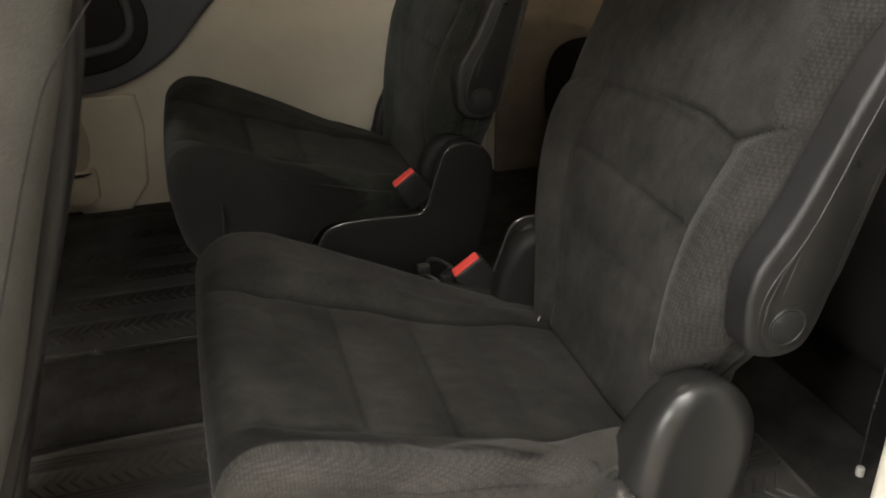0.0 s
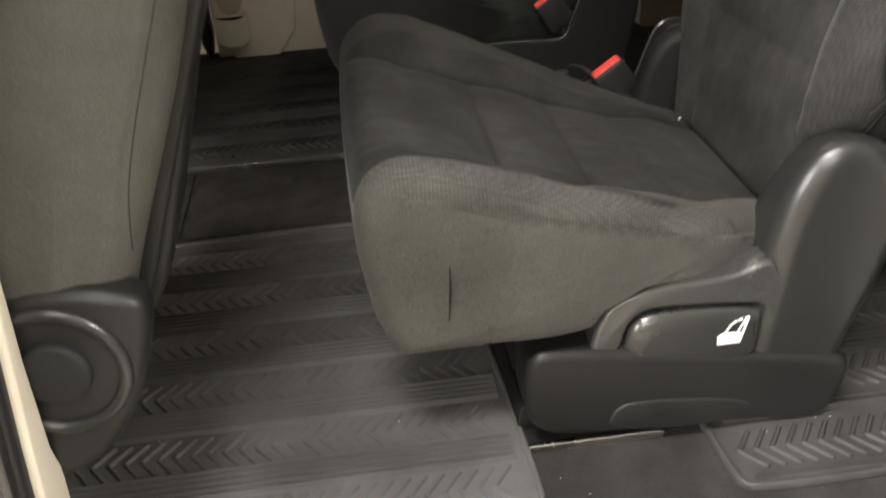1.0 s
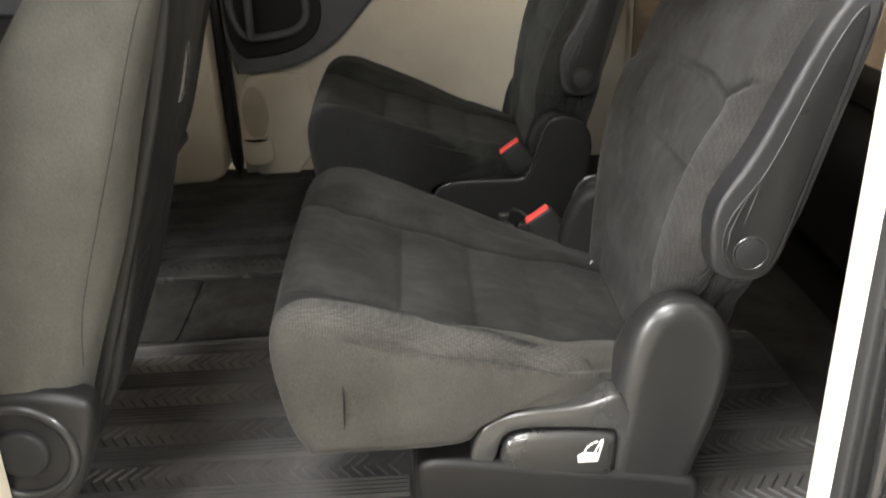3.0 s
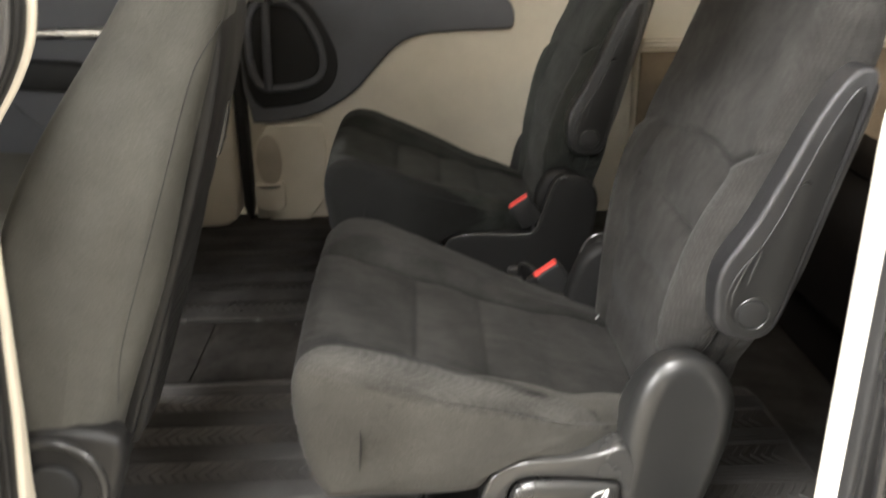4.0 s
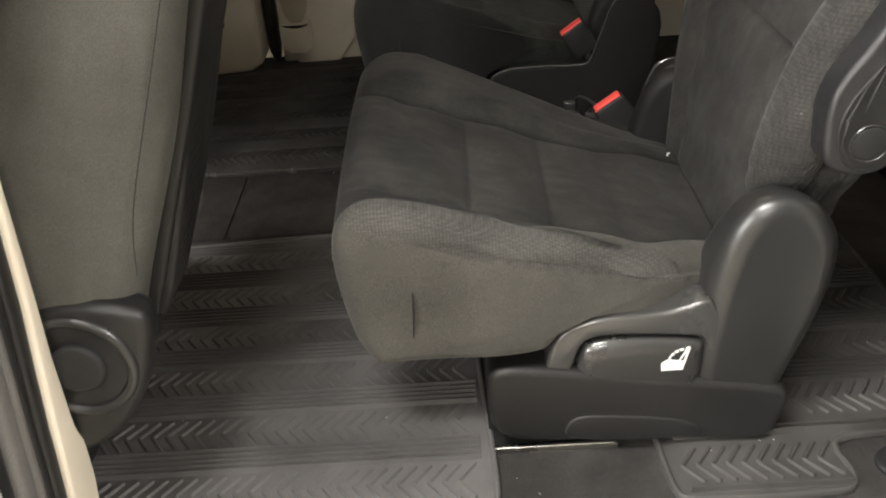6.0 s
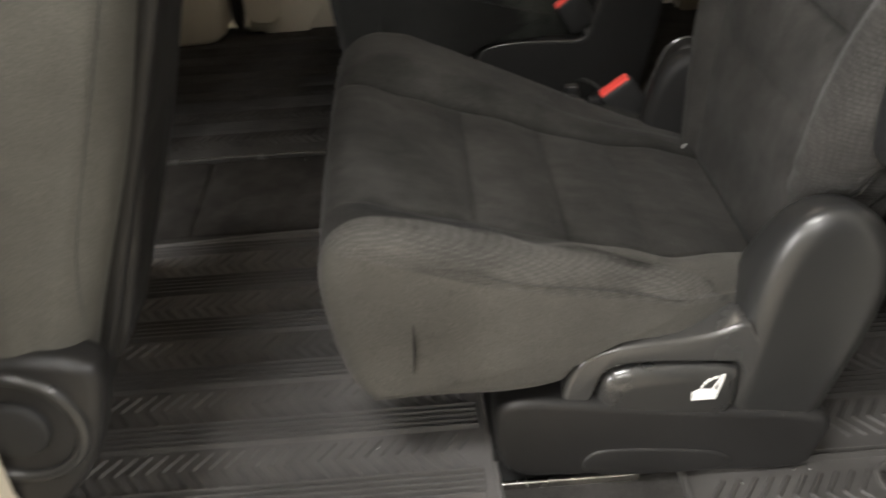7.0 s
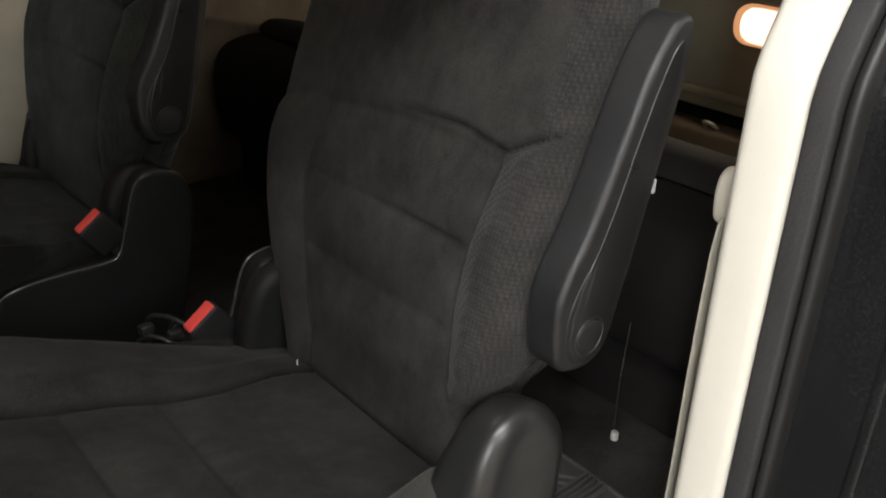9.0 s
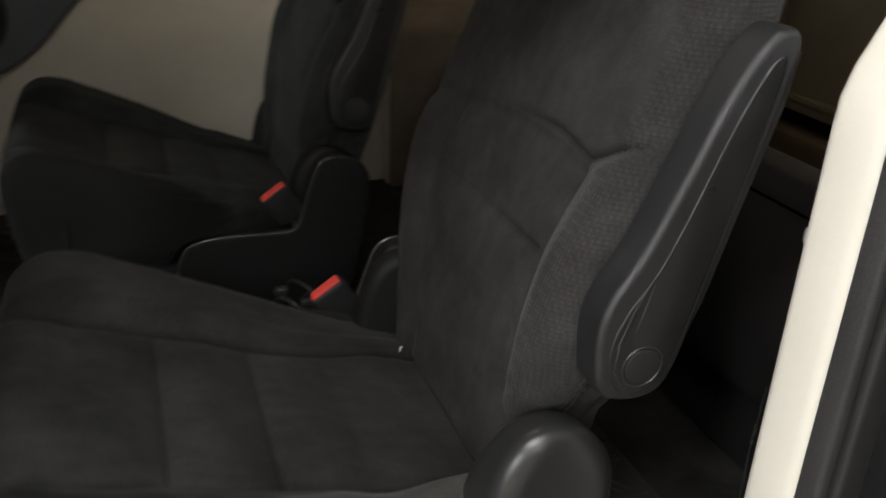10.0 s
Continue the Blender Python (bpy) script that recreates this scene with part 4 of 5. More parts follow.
RELIEF = [(0.085, 0.025), (0.09, 0.052), (0.11, 0.062), (0.22, 0.048), (0.245, 0.035), (0.25, 0.018), (0.16, 0.016)]
ARM = [(0.328, 0.392), (0.326, 0.425), (0.335, 0.452), (0.358, 0.484), (0.387, 0.548), (0.414, 0.612), (0.437, 0.648), (0.454, 0.662), (0.472, 0.657), (0.471, 0.628), (0.453, 0.555), (0.432, 0.475), (0.414, 0.405), (0.404, 0.370), (0.390, 0.352), (0.360, 0.350), (0.332, 0.362)]


def put_at(pts, dx, dz):
    return [(x + dx, z + dz) for x, z in pts]


ARM_FACE = [(0.338, 0.388), (0.339, 0.415), (0.350, 0.440), (0.372, 0.468), (0.392, 0.512), (0.412, 0.566), (0.432, 0.612), (0.450, 0.642), (0.461, 0.640), (0.450, 0.585), (0.434, 0.520), (0.417, 0.452), (0.403, 0.395), (0.393, 0.365), (0.372, 0.356), (0.350, 0.362)]
FAR_SIDE = [(0.070, 0.03), (0.080, 0.140), (0.086, 0.166), (0.098, 0.182), (0.132, 0.189), (0.182, 0.189), (0.252, 0.186), (0.268, 0.189), (0.275, 0.200), (0.286, 0.232), (0.297, 0.264), (0.307, 0.293), (0.321, 0.309), (0.350, 0.310), (0.380, 0.297), (0.400, 0.265), (0.395, 0.20), (0.365, 0.06), (0.34, 0.01), (0.09, 0.01)]
FAR_LIP = [(0.080, 0.140), (0.085, 0.163), (0.097, 0.181), (0.131, 0.1885), (0.182, 0.1885), (0.252, 0.1855), (0.267, 0.189), (0.275, 0.201), (0.285, 0.232), (0.296, 0.264), (0.306, 0.293), (0.320, 0.308), (0.350, 0.310), (0.378, 0.298)]


def paddle_shape(dy, y0, y1):
    """A hinge cover grows thinner towards its top."""
    def f(v, n):
        v = v.copy()
        inner = np.clip((v[:, 1] - dy - y0) / (y1 - y0), 0, 1)
        v[:, 1] -= (y1 - y0) * 0.22 * inner * step(v[:, 2], 0.17, 0.315)
        v[:, 2] -= 0.016 * inner ** 1.5 * step(v[:, 2], 0.23, 0.315)
        return v
    return f


def lever_shape(dx, dy):
    """Broadens the rounded upper edge of the lever towards its grip."""
    def f(v, n):
        v = v.copy()
        front = np.clip(1 - (v[:, 1] - dy + 0.0135) / 0.0125, 0, 1)
        inset = (1 - np.sqrt(1 - front ** 2)) * (v[:, 1] - dy < 0.0)
        grip = np.interp(v[:, 0] - dx, [0.10, 0.12, 0.20, 0.24], [1.0, 1.0, 0.45, 0.0])
        v[:, 2] -= inset * 0.010 * np.clip(n[:, 1], 0, 1) * grip
        v[:, 0] -= inset * 0.010 * np.clip(n[:, 0], -1, 0) * grip
        return v
    return f


def captain_chair(dx, dy, dz, buckle, label, seed, lever_side=True):
    c = thing("captain_chair", (0.15 + dx, 0.2 + dy, dz - 0.008), label, "car seat", "second-row captain's chairs")

    def sl(pts, y0, y1, r, m=90, ny=2, rounds=2, **k):
        return slab(put_at(pts, dx, dz), y0 + dy, y1 + dy, r, m, ny, rounds, **k)

    cushion = sl(CUSHION, -0.033, 0.428, 0.021, 300, 130, 2, steps=8, shape=cushion_shape(dx, dy, dz, seed), bulge=0.004, centre=(0.2 + dx, 0.228 + dz))
    part("seat_cushion", cushion, SEAT_CLOTH if lever_side else FAR_SHADED_CLOTH, c, "charcoal suede-like seat cushion with knitted edges", zones=cushion_zones(cushion[0], dx, dy, dz, lever_side))
    part("crease_seam", rod([(-0.076 + dx, -0.0378 + dy, 0.205 + dz), (-0.0735 + dx, -0.0382 + dy, 0.235 + dz), (-0.073 + dx, -0.0380 + dy, 0.262 + dz)], [0.0006, 0.0014, 0.0005], 6), THREAD, c, "short dark crease in the flank")
    backrest = sl(BACK, 0.020, 0.470, 0.036, 320, 130, 2, steps=8, shape=back_shape(dx, dy, dz, seed), bulge=0.003)
    part("backrest", backrest, BACK_CLOTH if lever_side else FAR_SHADED_CLOTH, c, "charcoal cloth backrest with side bolsters", zones=back_zones(backrest[0], dx, dy, dz))
    if lever_side:
        part("hinge_cover", sl(PADDLE, -0.010, 0.074, 0.027, 110, 8, 2, steps=10, shape=paddle_shape(dy, -0.010, 0.074)), PLASTIC, c, "rounded black plastic hinge cover")
    # inner side: one low panel that rises into the hinge, with a shiny lip
    shift = 0.0 if not lever_side else -0.030
    for y0, y1, lip_y, show in ((-0.006, 0.026, -0.0055, not lever_side), (0.420, 0.452, 0.4515, True)):
        if show:
            panel = part("side_panel", sl(put_at(FAR_SIDE, shift, 0), y0, y1, 0.008, 150, 2, 1, steps=5), BLACK, c, "black inner side panel")
            part("lip", rod(soften([(x + dx + shift, lip_y + dy, z + dz - 0.002) for x, z in FAR_LIP], 1), 0.0022, 8), SATIN, panel, "satin edge of the side panel")
            ya, yb = (0.024, 0.070) if y0 < 0.2 else (0.385, 0.422)
            part("hinge_cover", sl(put_at(PADDLE, 0.024 + shift, -0.016), ya, yb, 0.014, 90, 6, 2, steps=6), BLACK, c, "rounded black plastic hinge cover")
    if lever_side:
        part("trim_strip", sl(STRIP, -0.0085, 0.03, 0.006, 110, 2, 2, steps=5), SATIN, c, "satin grey plastic trim")
        lever = part("release_lever", sl(LEVER, -0.0135, 0.02, 0.0125, 90, 2, 2, steps=8, shape=lever_shape(dx, dy)), LEVER_SATIN, c, "satin plastic fold lever")
        shield = part("side_shield", sl(put_at(SHIELD, -0.004, 0.003), -0.0155, 0.05, 0.010, 110, 2, 1, steps=5), SHIELD_PLASTIC, c, "black plastic shield over the seat runner")
        part("raised_field", sl(RELIEF, -0.0178, -0.010, 0.003, 70, 2, 2, steps=3), SHIELD_PLASTIC, shield)
    part("side_shield", sl(SHIELD, 0.39, 0.44, 0.008, 110, 2, 1, steps=5), SHIELD_PLASTIC, c, "black plastic shield over the seat runner")
    part("underframe", sl([(0.0, 0.02), (0.0, 0.13), (0.30, 0.12), (0.33, 0.02)], 0.05, 0.39, 0.01, 40), DULL, c, "black seat underframe")
    part("foot", sl([(0.0, -0.001), (0.0, 0.03), (0.33, 0.03), (0.33, -0.001)], 0.03, 0.40, 0.004, 40, 2, 0), DULL, c)
    arm = part("armrest", sl(ARM, -0.016, 0.023, 0.0065, 140, 4, 2, steps=7), GRAIN, c, "grained black plastic armrest folded up")
    part("face_plate", sl(ARM_FACE, -0.0172, -0.010, 0.002, 120, 2, 2, steps=4), ARM_PLASTIC, arm, "smooth black armrest side")
    part("pivot_cap", moved(disc(0.371, 0.386, 0.0165, -0.0186, -0.010, 0.001), pose(dx, dy, dz)), DULL, arm, "round pivot cap")
    part("pivot_ring", rod([(0.371 + dx + 0.019 * math.cos(a * 0.2618), -0.0174 + dy, 0.386 + dz + 0.019 * math.sin(a * 0.2618)) for a in range(24)], 0.0011, 6, True), PLASTIC, arm)
    # thin paler rods trace the armrest edges, drawing their highlights
    part("edge_highlight", rod([(x + dx, -0.0166 + dy, z + dz) for x, z in ((0.357, 0.362), (0.345, 0.385), (0.346, 0.410), (0.356, 0.440), (0.371, 0.468))], [0.0005, 0.0016, 0.0018, 0.0016, 0.0005], 8), PLASTIC, arm)
    part("edge_highlight", rod([(x + dx, -0.0166 + dy, z + dz) for x, z in ((0.358, 0.412), (0.366, 0.440), (0.373, 0.466))], [0.0004, 0.0016, 0.0005], 8), PLASTIC, arm)
    part("edge_highlight", rod([(x + dx, -0.0150 + dy, z + dz) for x, z in ((0.352, 0.446), (0.371, 0.474), (0.391, 0.518), (0.411, 0.570), (0.430, 0.614), (0.449, 0.645), (0.462, 0.650))], [0.0005, 0.0008, 0.0009, 0.0009, 0.0009, 0.0009, 0.0006], 8), SATIN, arm)
    part("back_edge", rod([(x + dx, -0.010 + dy, z + dz) for x, z in ((0.407, 0.385), (0.420, 0.435), (0.440, 0.515), (0.463, 0.60), (0.472, 0.642))], [0.001, 0.0045, 0.005, 0.005, 0.003], 8), PLASTIC, arm)
    # head restraint on two posts
    for yy in (0.15, 0.295):
        part("post", rod([(0.468 + dx, yy + dy, 0.73 + dz), (0.486 + dx, yy + dy, 0.80 + dz)], 0.006), STEEL, c, "bright headrest post")
    part("headrest", sl([(0.445, 0.79), (0.455, 0.88), (0.475, 0.93), (0.52, 0.94), (0.545, 0.90), (0.53, 0.80), (0.49, 0.775)], 0.09, 0.355, 0.04, 90, 8, 2, steps=6), SUEDE, c, "charcoal cloth headrest")
    # belt buckle: body, stalk and red button
    bx, by, bz, ang = buckle
    m = pose(bx, by, bz, 0, ang, 0)
    body = part("buckle", moved(slab(corners(-0.025, 0.025, -0.060, -0.002, 0.006), -0.011, 0.011, 0.005, 40, 2, 0, 3), m), DULL, c, "black belt buckle")
    part("button", moved(slab(corners(-0.0215, 0.0215, -0.006, 0.001, 0.002), -0.0085, 0.0085, 0.002, 32, 2, 0, 2), m), RED, body, "red release button")
    part("stalk", rod([(bx + 0.028, by, bz - 0.045), (bx + 0.045, by, bz - 0.075), (bx + 0.06, by + 0.005, 0.10)], 0.009), DULL, c, "black buckle stalk")
    if not lever_side:
        return c

    # pictogram of a folding seat on the lever
    def bar(x0, z0, x1, z1, w):
        d = np.array([x1 - x0, z1 - z0])
        d /= np.linalg.norm(d)
        q = np.array([-d[1], d[0]]) * w
        return [(x0 - q[0], z0 - q[1]), (x1 - q[0], z1 - q[1]), (x1 + q[0], z1 + q[1]), (x0 + q[0], z0 + q[1])]
    bits = [[(0.194, 0.1185), (0.2165, 0.1185), (0.2175, 0.1315), (0.2005, 0.1335), (0.1930, 0.1295)],
            bar(0.2165, 0.1185, 0.2232, 0.1490, 0.0013), bar(0.2135, 0.1320, 0.2205, 0.1475, 0.0009), bar(0.2195, 0.1480, 0.2240, 0.1495, 0.0014),
            bar(0.2170, 0.1476, 0.2125, 0.1462, 0.0014), bar(0.2112, 0.1456, 0.2075, 0.1434, 0.0014), bar(0.2065, 0.1425, 0.2040, 0.1393, 0.0014), bar(0.2034, 0.1382, 0.2018, 0.1345, 0.0012)]
    part("pictogram", joined(*[slab(put_at(b, dx, dz), -0.0143 + dy, -0.0127 + dy, 0.0003, 40, 2, 0, 1) for b in bits]), WHITE, lever, "white folding-seat pictogram", False)
    return c


captain_chair(0.0, 0.0, 0.0, (0.209, 0.446, 0.251, -35), "worn charcoal cloth captain's chair beside the open door", 0.7)
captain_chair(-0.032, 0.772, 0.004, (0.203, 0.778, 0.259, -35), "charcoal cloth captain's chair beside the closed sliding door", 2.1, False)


# ---------------------------------------------------------------- front seats
FBACK = [(-0.360, 0.20), (-0.335, 0.26), (-0.305, 0.34), (-0.272, 0.43), (-0.246, 0.50), (-0.212, 0.60), (-0.186, 0.69), (-0.170, 0.75), (-0.176, 0.785), (-0.200, 0.800), (-0.238, 0.785), (-0.275, 0.725),
         (-0.330, 0.645), (-0.39, 0.55), (-0.44, 0.44), (-0.475, 0.34), (-0.49, 0.24), (-0.44, 0.20)]
FPANEL = [(-0.430, 0.15), (-0.395, 0.18), (-0.348, 0.25), (-0.318, 0.33), (-0.283, 0.42), (-0.253, 0.50), (-0.220, 0.60), (-0.195, 0.69), (-0.184, 0.73), (-0.176, 0.735), (-0.178, 0.69), (-0.202, 0.60), (-0.236, 0.50), (-0.262, 0.43),
          (-0.295, 0.34), (-0.326, 0.26), (-0.365, 0.18), (-0.395, 0.14)]
POCKET = [(-0.330, 0.27), (-0.305, 0.35), (-0.280, 0.42), (-0.258, 0.49), (-0.246, 0.49), (-0.248, 0.47), (-0.262, 0.42), (-0.284, 0.35), (-0.312, 0.268)]


def front_seat(dx, dy, dz, label, seed):
    c = thing("front_seat", (-0.6 + dx, 0.1 + dy, -0.008), label, "car seat", "front seats")

    def sl(pts, y0, y1, r, m=90, ny=2, rounds=2, **k):
        return slab(put_at(pts, dx, dz), y0 + dy, y1 + dy, r, m, ny, rounds, **k)

    def soft(v, n):
        v = v.copy()
        y, z = v[:, 1] - dy, v[:, 2] - dz
        v[:, 1] = dy + 0.105 + (y - 0.105) * (1 - 0.12 * step(z, 0.55, 0.78))
        v[:, 0] += 0.002 * np.sin(z * 23 + seed) * np.sin(y * 19)
        near = step(-0.10 - y, 0, 0.03)
        v[:, 1] -= near * 0.004 * np.sin(z * 17 + v[:, 0] * 9 + seed)
        rear = step(n[:, 0], 0.4, 0.8)
        v[:, 0] -= rear * 0.13 * np.clip(y, 0, 1)
        v[:, 0] -= rear * 0.005 * groove(y, -0.070, 0.004)
        return v

    def curved(v, n):
        v = v.copy()
        v[:, 0] -= 0.13 * np.clip(v[:, 1] - dy, 0, 1)
        return v
    back = part("backrest", sl(FBACK, -0.125, 0.325, 0.034, 160, 60, 2, steps=8, shape=soft, bulge=0.008), FRONT_CLOTH, c, "grey-beige cloth backrest")
    part("rear_panel", sl(FPANEL, -0.072, 0.262, 0.004, 90, 12, 1, steps=3, shape=curved), PANEL, back, "dull black hard back panel")
    pocket = part("map_pocket", sl(POCKET, -0.062, 0.252, 0.005, 80, 12, 1, steps=3, shape=curved), PANEL, back, "ribbed black map pocket")
    part("side_seam", rod(soften([(x + dx, -0.1262 + dy, z + dz) for x, z in ((-0.163, 0.727), (-0.189, 0.692), (-0.198, 0.671), (-0.211, 0.638), (-0.221, 0.610), (-0.239, 0.561), (-0.262, 0.50), (-0.285, 0.44), (-0.297, 0.40), (-0.303, 0.36))]), 0.0006, 6), PANEL, back, "sewn seam along the side")
    part("pull_strap", slab([(-0.2 + x + dx, z + dz) for x, z in ((-0.008, 0.622), (0.002, 0.626), (-0.014, 0.566), (-0.024, 0.562))], 0.040 + dy, 0.056 + dy, 0.002, 24, 2, 1, 2), SATIN, back, "short shiny pull strap")
    z = 0.285
    while z < 0.47:
        x = float(np.interp(z, [0.268, 0.35, 0.42, 0.47], [-0.312, -0.284, -0.262, -0.248]))
        part("pleat", rod([(x + dx - 0.001 - 0.13 * max(0.0, yy), yy + dy, z + dz) for yy in (-0.052, 0.0, 0.242)], 0.0012, 6), PANEL, pocket)
        z += 0.0125
    part("seat_cushion", sl([(-0.95, 0.14), (-0.96, 0.24), (-0.93, 0.30), (-0.70, 0.29), (-0.46, 0.25), (-0.42, 0.20), (-0.44, 0.14)], -0.12, 0.33, 0.04, 90, 10, 2, steps=6), FRONT_CLOTH, c, "grey-beige cloth cushion")
    part("base", sl([(-0.86, -0.002), (-0.46, -0.002), (-0.45, 0.15), (-0.88, 0.15)], -0.05, 0.27, 0.01, 40), DULL, c, "black seat base")
    cover = part("recliner_cover", sl([(-0.298, 0.322), (-0.312, 0.265), (-0.335, 0.212), (-0.38, 0.165), (-0.47, 0.15), (-0.90, 0.15), (-0.90, 0.19), (-0.50, 0.20), (-0.452, 0.25), (-0.435, 0.315), (-0.40, 0.338), (-0.36, 0.340), (-0.325, 0.334)],
                                      -0.137, -0.10, 0.012, 120, 2, 2, steps=5), SHIELD_PLASTIC, c, "black recliner cover")
    part("recliner_ring", rod([(-0.377 + dx + 0.050 * math.cos(a * 0.1309), -0.137 + dy, 0.272 + dz + 0.052 * math.sin(a * 0.1309)) for a in range(48)], 0.0055, 10, True), PLASTIC, cover, "glossy ring round the recliner")
    part("recliner_knob", moved(disc(-0.377, 0.272, 0.027, -0.144, -0.12, 0.005), pose(dx, dy, dz)), DULL, cover, "round recliner knob")
    for yy in (0.03, 0.18):
        part("post", rod([(-0.195 + dx, yy + dy, 0.77 + dz), (-0.185 + dx, yy + dy, 0.84 + dz)], 0.006), STEEL, c, "bright headrest post")
        part("post_collar", moved(slab(corners(-0.018, 0.018, -0.014, 0.014, 0.01), 0.778, 0.792, 0.003, 40, 2, 0, 3, axis="z"), pose(-0.195 + dx, yy + dy, dz)), SATIN, c, "grey headrest collar")
    part("headrest", sl([(-0.24, 0.83), (-0.245, 0.93), (-0.22, 0.98), (-0.17, 0.98), (-0.145, 0.93), (-0.155, 0.84), (-0.19, 0.82)], -0.02, 0.23, 0.035, 90, 8, 2, steps=6), FRONT_CLOTH, c, "grey-beige cloth headrest")
    return c


front_seat(0.0, 0.0, 0.0, "grey-beige cloth driver seat with ribbed black map pocket", 0.3)
front_seat(-0.13, 0.80, 0.0, "grey-beige cloth passenger seat beside the far door", 1.7)

# ---------------------------------------------------------------- third row
bench = thing("third_row_bench", (1.0, 0.65, -0.008), "black cloth third-row bench folded flat", "car seat")
part("cushion", slab([(0.70, 0.13), (0.686, 0.20), (0.692, 0.30), (0.73, 0.345), (0.82, 0.352), (1.02, 0.315), (1.06, 0.27), (1.06, 0.12), (0.80, 0.10)], 0.06, 1.33, 0.03, 120, 20, 2, 6), BENCH_CLOTH, bench, "black cloth bench cushion")
part("folded_back", slab([(0.80, 0.345), (0.81, 0.372), (0.85, 0.382), (1.00, 0.338), (1.03, 0.315), (1.00, 0.300)], 0.08, 1.31, 0.02, 80, 10, 2, 5), BENCH_CLOTH, bench, "backrest folded onto the cushion")
part("base", slab([(0.745, -0.001), (0.745, 0.14), (1.05, 0.14), (1.05, -0.001)], 0.07, 1.32, 0.008, 40, 2, 0, 3), BENCH_CLOTH, bench, "black bench base")
tag = part("care_tag", slab(corners(0.153, 0.164, 0.376, 0.397, 0.003), 0.700, 0.703, 0.001, 30, 2, 0, 2, axis="x"), WHITE, bench, "small white care tag", False)
part("front_seam", rod([(0.684, 0.150, 0.193), (0.682, 0.153, 0.10), (0.686, 0.155, 0.012)], 0.0011, 6), SATIN, bench, "thin pale strap on the bench front")
bolt = thing("floor_bolt", (0.689, 0.155, -0.008), "small bright floor bolt before the bench", "bolt")
part("head", slab([(0.686 + 0.0065 * math.cos(a * 1.0472), 0.152 + 0.0065 * math.sin(a * 1.0472)) for a in range(6)], -0.008, 0.006, 0.002, 24, 2, 1, 2, axis="z"), ZINC, bolt)
latch = thing("liftgate_latch", (1.73, 0.696, 0.10), "small bright latch below the liftgate lining", "latch")
part("hasp", rod(soften([(1.742, 0.678, 0.092), (1.722, 0.682, 0.106), (1.718, 0.696, 0.111), (1.722, 0.710, 0.106), (1.742, 0.714, 0.092)]), 0.005, 8), ZINC, latch)
lamp = thing("cargo_lamp", (1.70, 0.66, 0.358), "small lit cargo lamp with amber lens", "lamp")
part("housing", slab(corners(0.515, 0.672, 0.314, 0.422, 0.03), 1.720, 1.745, 0.01, 50, 2, 0, 3, axis="x"), OLIVE, lamp)
part("lens_rim", slab(corners(0.523, 0.664, 0.321, 0.416, 0.040), 1.702, 1.722, 0.006, 50, 2, 0, 4, axis="x"), AMBER, lamp, "amber lens rim")
part("lens", slab(corners(0.528, 0.644, 0.329, 0.411, 0.036), 1.695, 1.720, 0.01, 50, 2, 0, 4, axis="x"), GLOW, lamp, "glowing warm lens")

# ---------------------------------------------------------------- things at the pillars
striker = thing("door_striker", (-0.385, -0.30, 0.25), "bright zinc-plated door striker with a wire loop", "door striker")
xs = front_edge(0.26) - 0.006
part("boss", slab([(-0.330, 0.278), (-0.305, 0.292), (-0.280, 0.292), (-0.270, 0.258), (-0.281, 0.217), (-0.318, 0.236)], xs - 0.014, xs + 0.002, 0.004, 60, 2, 2, 3, axis="x"), PAINT, striker, "black pad behind the striker")
plate = part("plate", slab([(-0.327, 0.276), (-0.304, 0.287), (-0.283, 0.289), (-0.273, 0.259), (-0.283, 0.221), (-0.315, 0.239)], xs + 0.002, xs + 0.007, 0.002, 70, 2, 1, 3, axis="x"), ZINC, striker)
for yy, zz in ((-0.287, 0.275), (-0.303, 0.238)):
    part("bolt_head", slab([(yy + 0.0075 * math.cos(k * 1.0472), zz + 0.0075 * math.sin(k * 1.0472)) for k in range(6)], xs + 0.006, xs + 0.011, 0.0015, 30, 2, 0, 2, axis="x"), STEEL, plate, "hexagonal bolt head")
part("root_block", slab(corners(-0.301, -0.283, 0.216, 0.262, 0.005), xs + 0.006, xs + 0.013, 0.003, 40, 2, 0, 3, axis="x"), ZINC, striker)
part("loop", rod(soften([(xs + 0.004, -0.290, 0.256), (xs + 0.016, -0.291, 0.260), (xs + 0.026, -0.292, 0.261), (xs + 0.036, -0.292, 0.252), (xs + 0.040, -0.292, 0.243), (xs + 0.034, -0.292, 0.231), (xs + 0.026, -0.292, 0.223), (xs + 0.012, -0.292, 0.213), (xs + 0.003, -0.292, 0.214), (xs + 0.001, -0.291, 0.226)]), 0.0040, 12), ZINC, striker, "bent steel loop")
cap = thing("jamb_plug", (-0.39, -0.285, 0.19), "small black plug in the front jamb", "plug")
part("plug", slab([(-0.287 + 0.014 * math.cos(a * 0.5236), 0.19 + 0.02 * math.sin(a * 0.5236)) for a in range(12)], front_edge(0.19) - 0.014, front_edge(0.19) - 0.006, 0.003, 40, 2, 1, 3, axis="x"), PLASTIC, cap)
belt = thing("seat_belt", (0.455, -0.08, 0.3), "pale grey seat belt hanging behind the pillar", "seat belt")
part("webbing", slab([(0.471, -0.01), (0.475, 0.2), (0.473, 0.36), (0.477, 0.49), (0.499, 0.49), (0.499, 0.42), (0.489, 0.34), (0.489, 0.2), (0.486, -0.01)], -0.0635, -0.0610, 0.0008, 60, 2, 1, 2), WEBBING, belt)
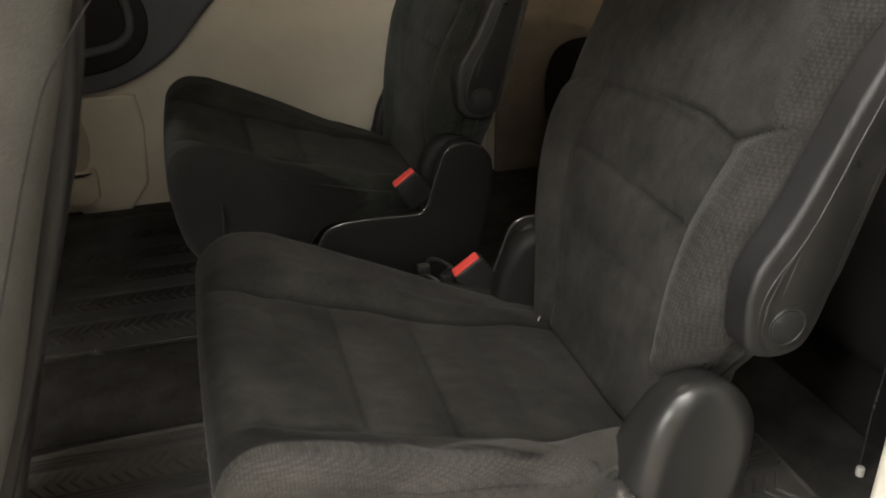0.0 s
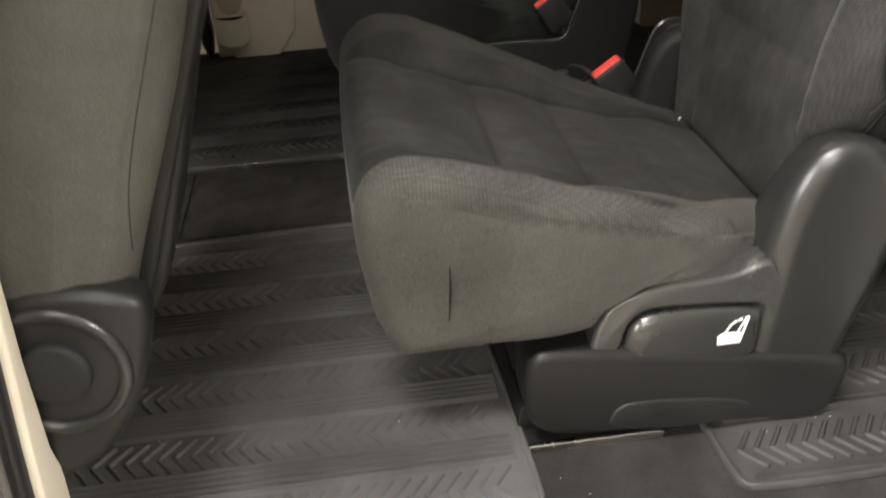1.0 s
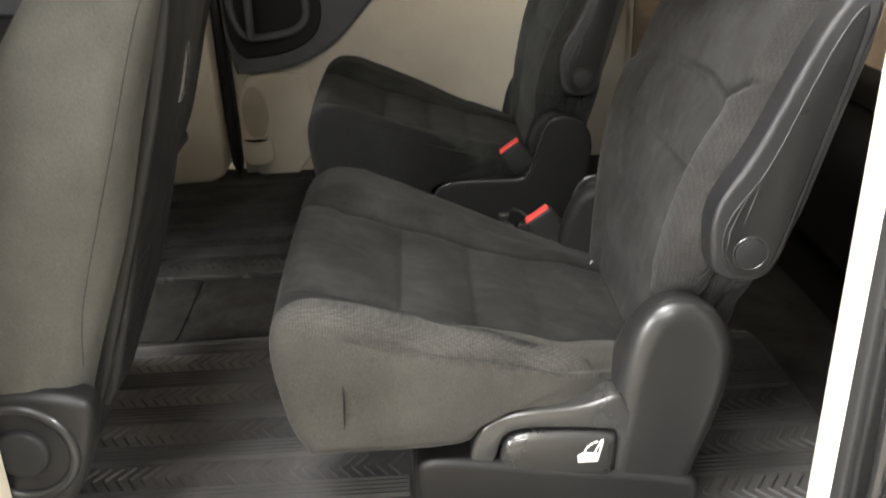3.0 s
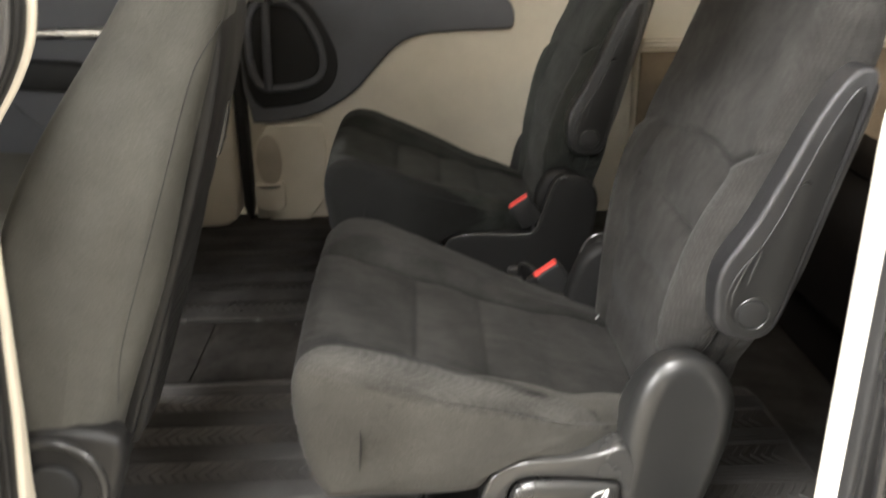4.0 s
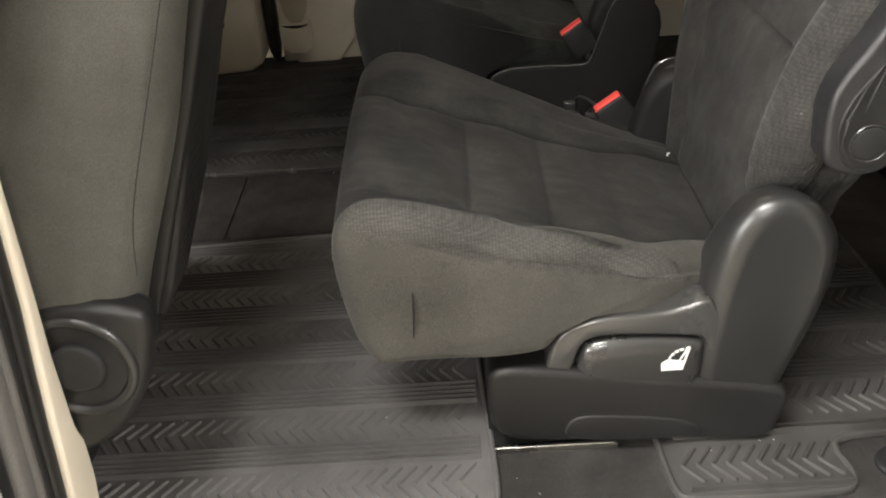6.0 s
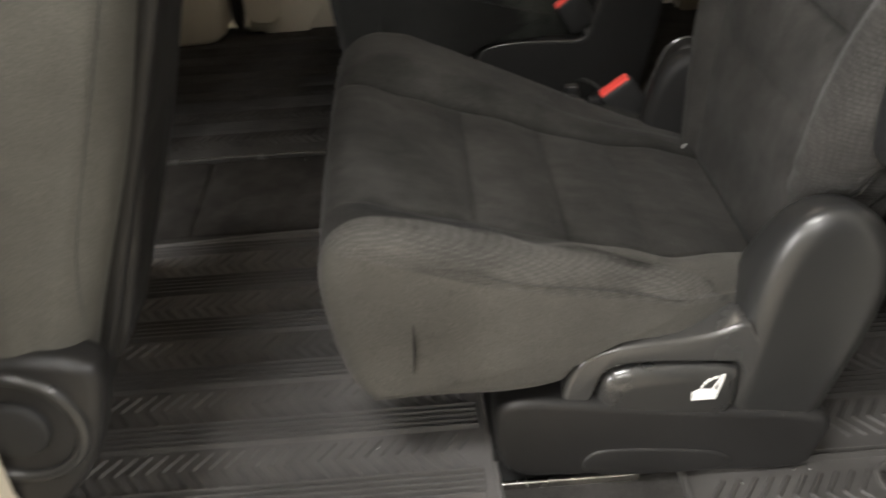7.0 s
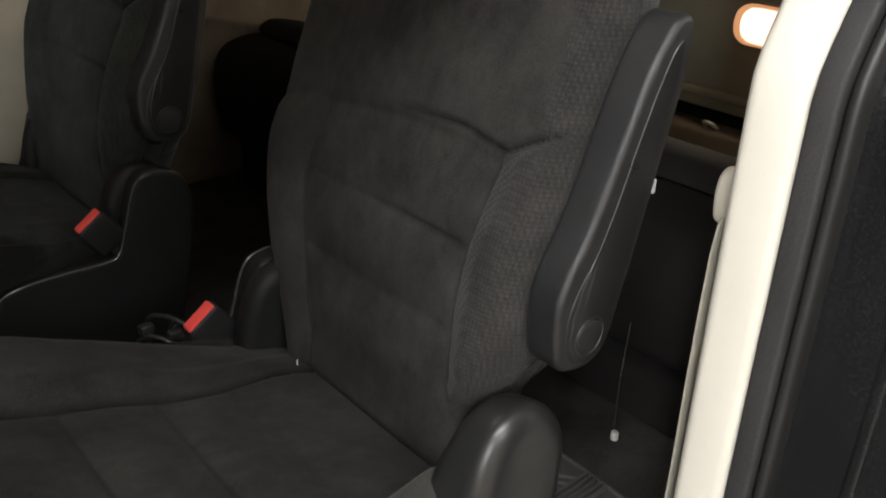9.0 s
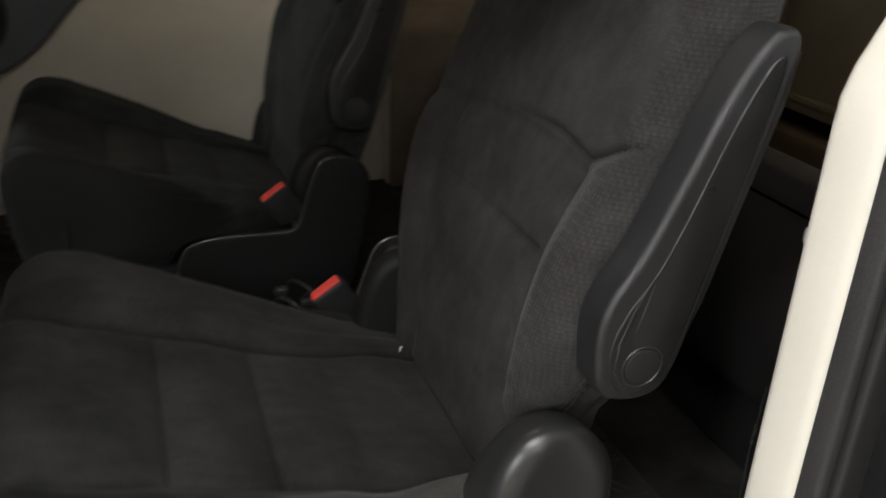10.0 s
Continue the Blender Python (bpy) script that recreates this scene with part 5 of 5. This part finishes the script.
part("guide", slab([(0.490, 0.475), (0.485, 0.493), (0.485, 0.515), (0.492, 0.528), (0.509, 0.530), (0.512, 0.475)], -0.070, -0.048, 0.007, 60, 2, 2, 4), BEIGE, belt, "beige plastic belt guide")
# housings for the ceiling tube and the three added fill lamps
for xx, yy in ((-0.68, -0.93), (-2.90, -1.30), (2.60, -2.40), (-0.60, -3.30)):
    tube = thing("tube_light", (xx, yy, 2.45), "long fluorescent light added on the unseen garage ceiling", "ceiling light", "garage lights")
    part("housing", box(xx - 0.62, xx + 0.62, yy - 0.18, yy + 0.18, 2.18, 2.45, 0.02), PAINTED, tube, "white lamp housing")
# added body for the cabin fill light; no lamp is known here
dome = thing("cabin_fill_lamp", (0.10, 0.66, 1.16), "unseen dome lamp added on the roof lining to fill the cabin", "lamp")
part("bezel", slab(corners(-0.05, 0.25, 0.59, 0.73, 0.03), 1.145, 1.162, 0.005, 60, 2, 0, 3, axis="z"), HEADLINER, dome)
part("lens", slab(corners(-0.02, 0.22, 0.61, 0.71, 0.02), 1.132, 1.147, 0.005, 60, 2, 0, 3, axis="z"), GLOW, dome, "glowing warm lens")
wiring = thing("seat_wiring", (0.20, 0.50, -0.008), "tangle of thin black wires beside the belt buckle", "wiring")
for k, (x, z, bow) in enumerate(((0.150, 0.222, 0.03), (0.172, 0.238, 0.05), (0.190, 0.228, 0.02), (0.205, 0.210, 0.06))):
    part("wire", rod(soften([(x + 0.05, 0.455, z - 0.03), (x + 0.02, 0.470 + bow * 0.4, z), (x, 0.478 + bow, z - 0.012), (x + 0.015, 0.490 + bow, z - 0.07), (x + 0.03 + 0.01 * k, 0.50 + bow, -0.006)]), 0.0028, 8), PLASTIC, wiring)
for x, y, z in ((0.163, 0.498, 0.225), (0.196, 0.492, 0.207)):
    part("connector", box(x - 0.009, x + 0.009, y - 0.006, y + 0.006, z - 0.006, z + 0.006, 0.002), PLASTIC, wiring, "small black plug")
lint = thing("lint", (0.278, 0.336, 0.207), "tiny white lint on the chair cushion", "lint")
part("speck", rod([(0.2755, 0.332, 0.2105), (0.278, 0.337, 0.2120), (0.281, 0.340, 0.2105)], 0.0008, 6), WHITE, lint)

crumb_rng = random.Random(5)
bits = []
for _ in range(26):
    x, y = crumb_rng.uniform(-0.42, 0.40), crumb_rng.uniform(-0.13, 0.12) if crumb_rng.random() < 0.7 else crumb_rng.uniform(0.3, 0.8)
    a, q = crumb_rng.uniform(0, 3.1), crumb_rng.uniform(0.0006, 0.0018)
    bits.append(wedge((x, y, 0.0005), (x + q * math.cos(a), y + q * math.sin(a), 0.0005), 0.0005, 0.0007))
tagged(part("crumbs", joined(*bits), WHITE, None, "", False), "scattered pale crumbs and dust on the mats", "crumbs", "", "stuff")
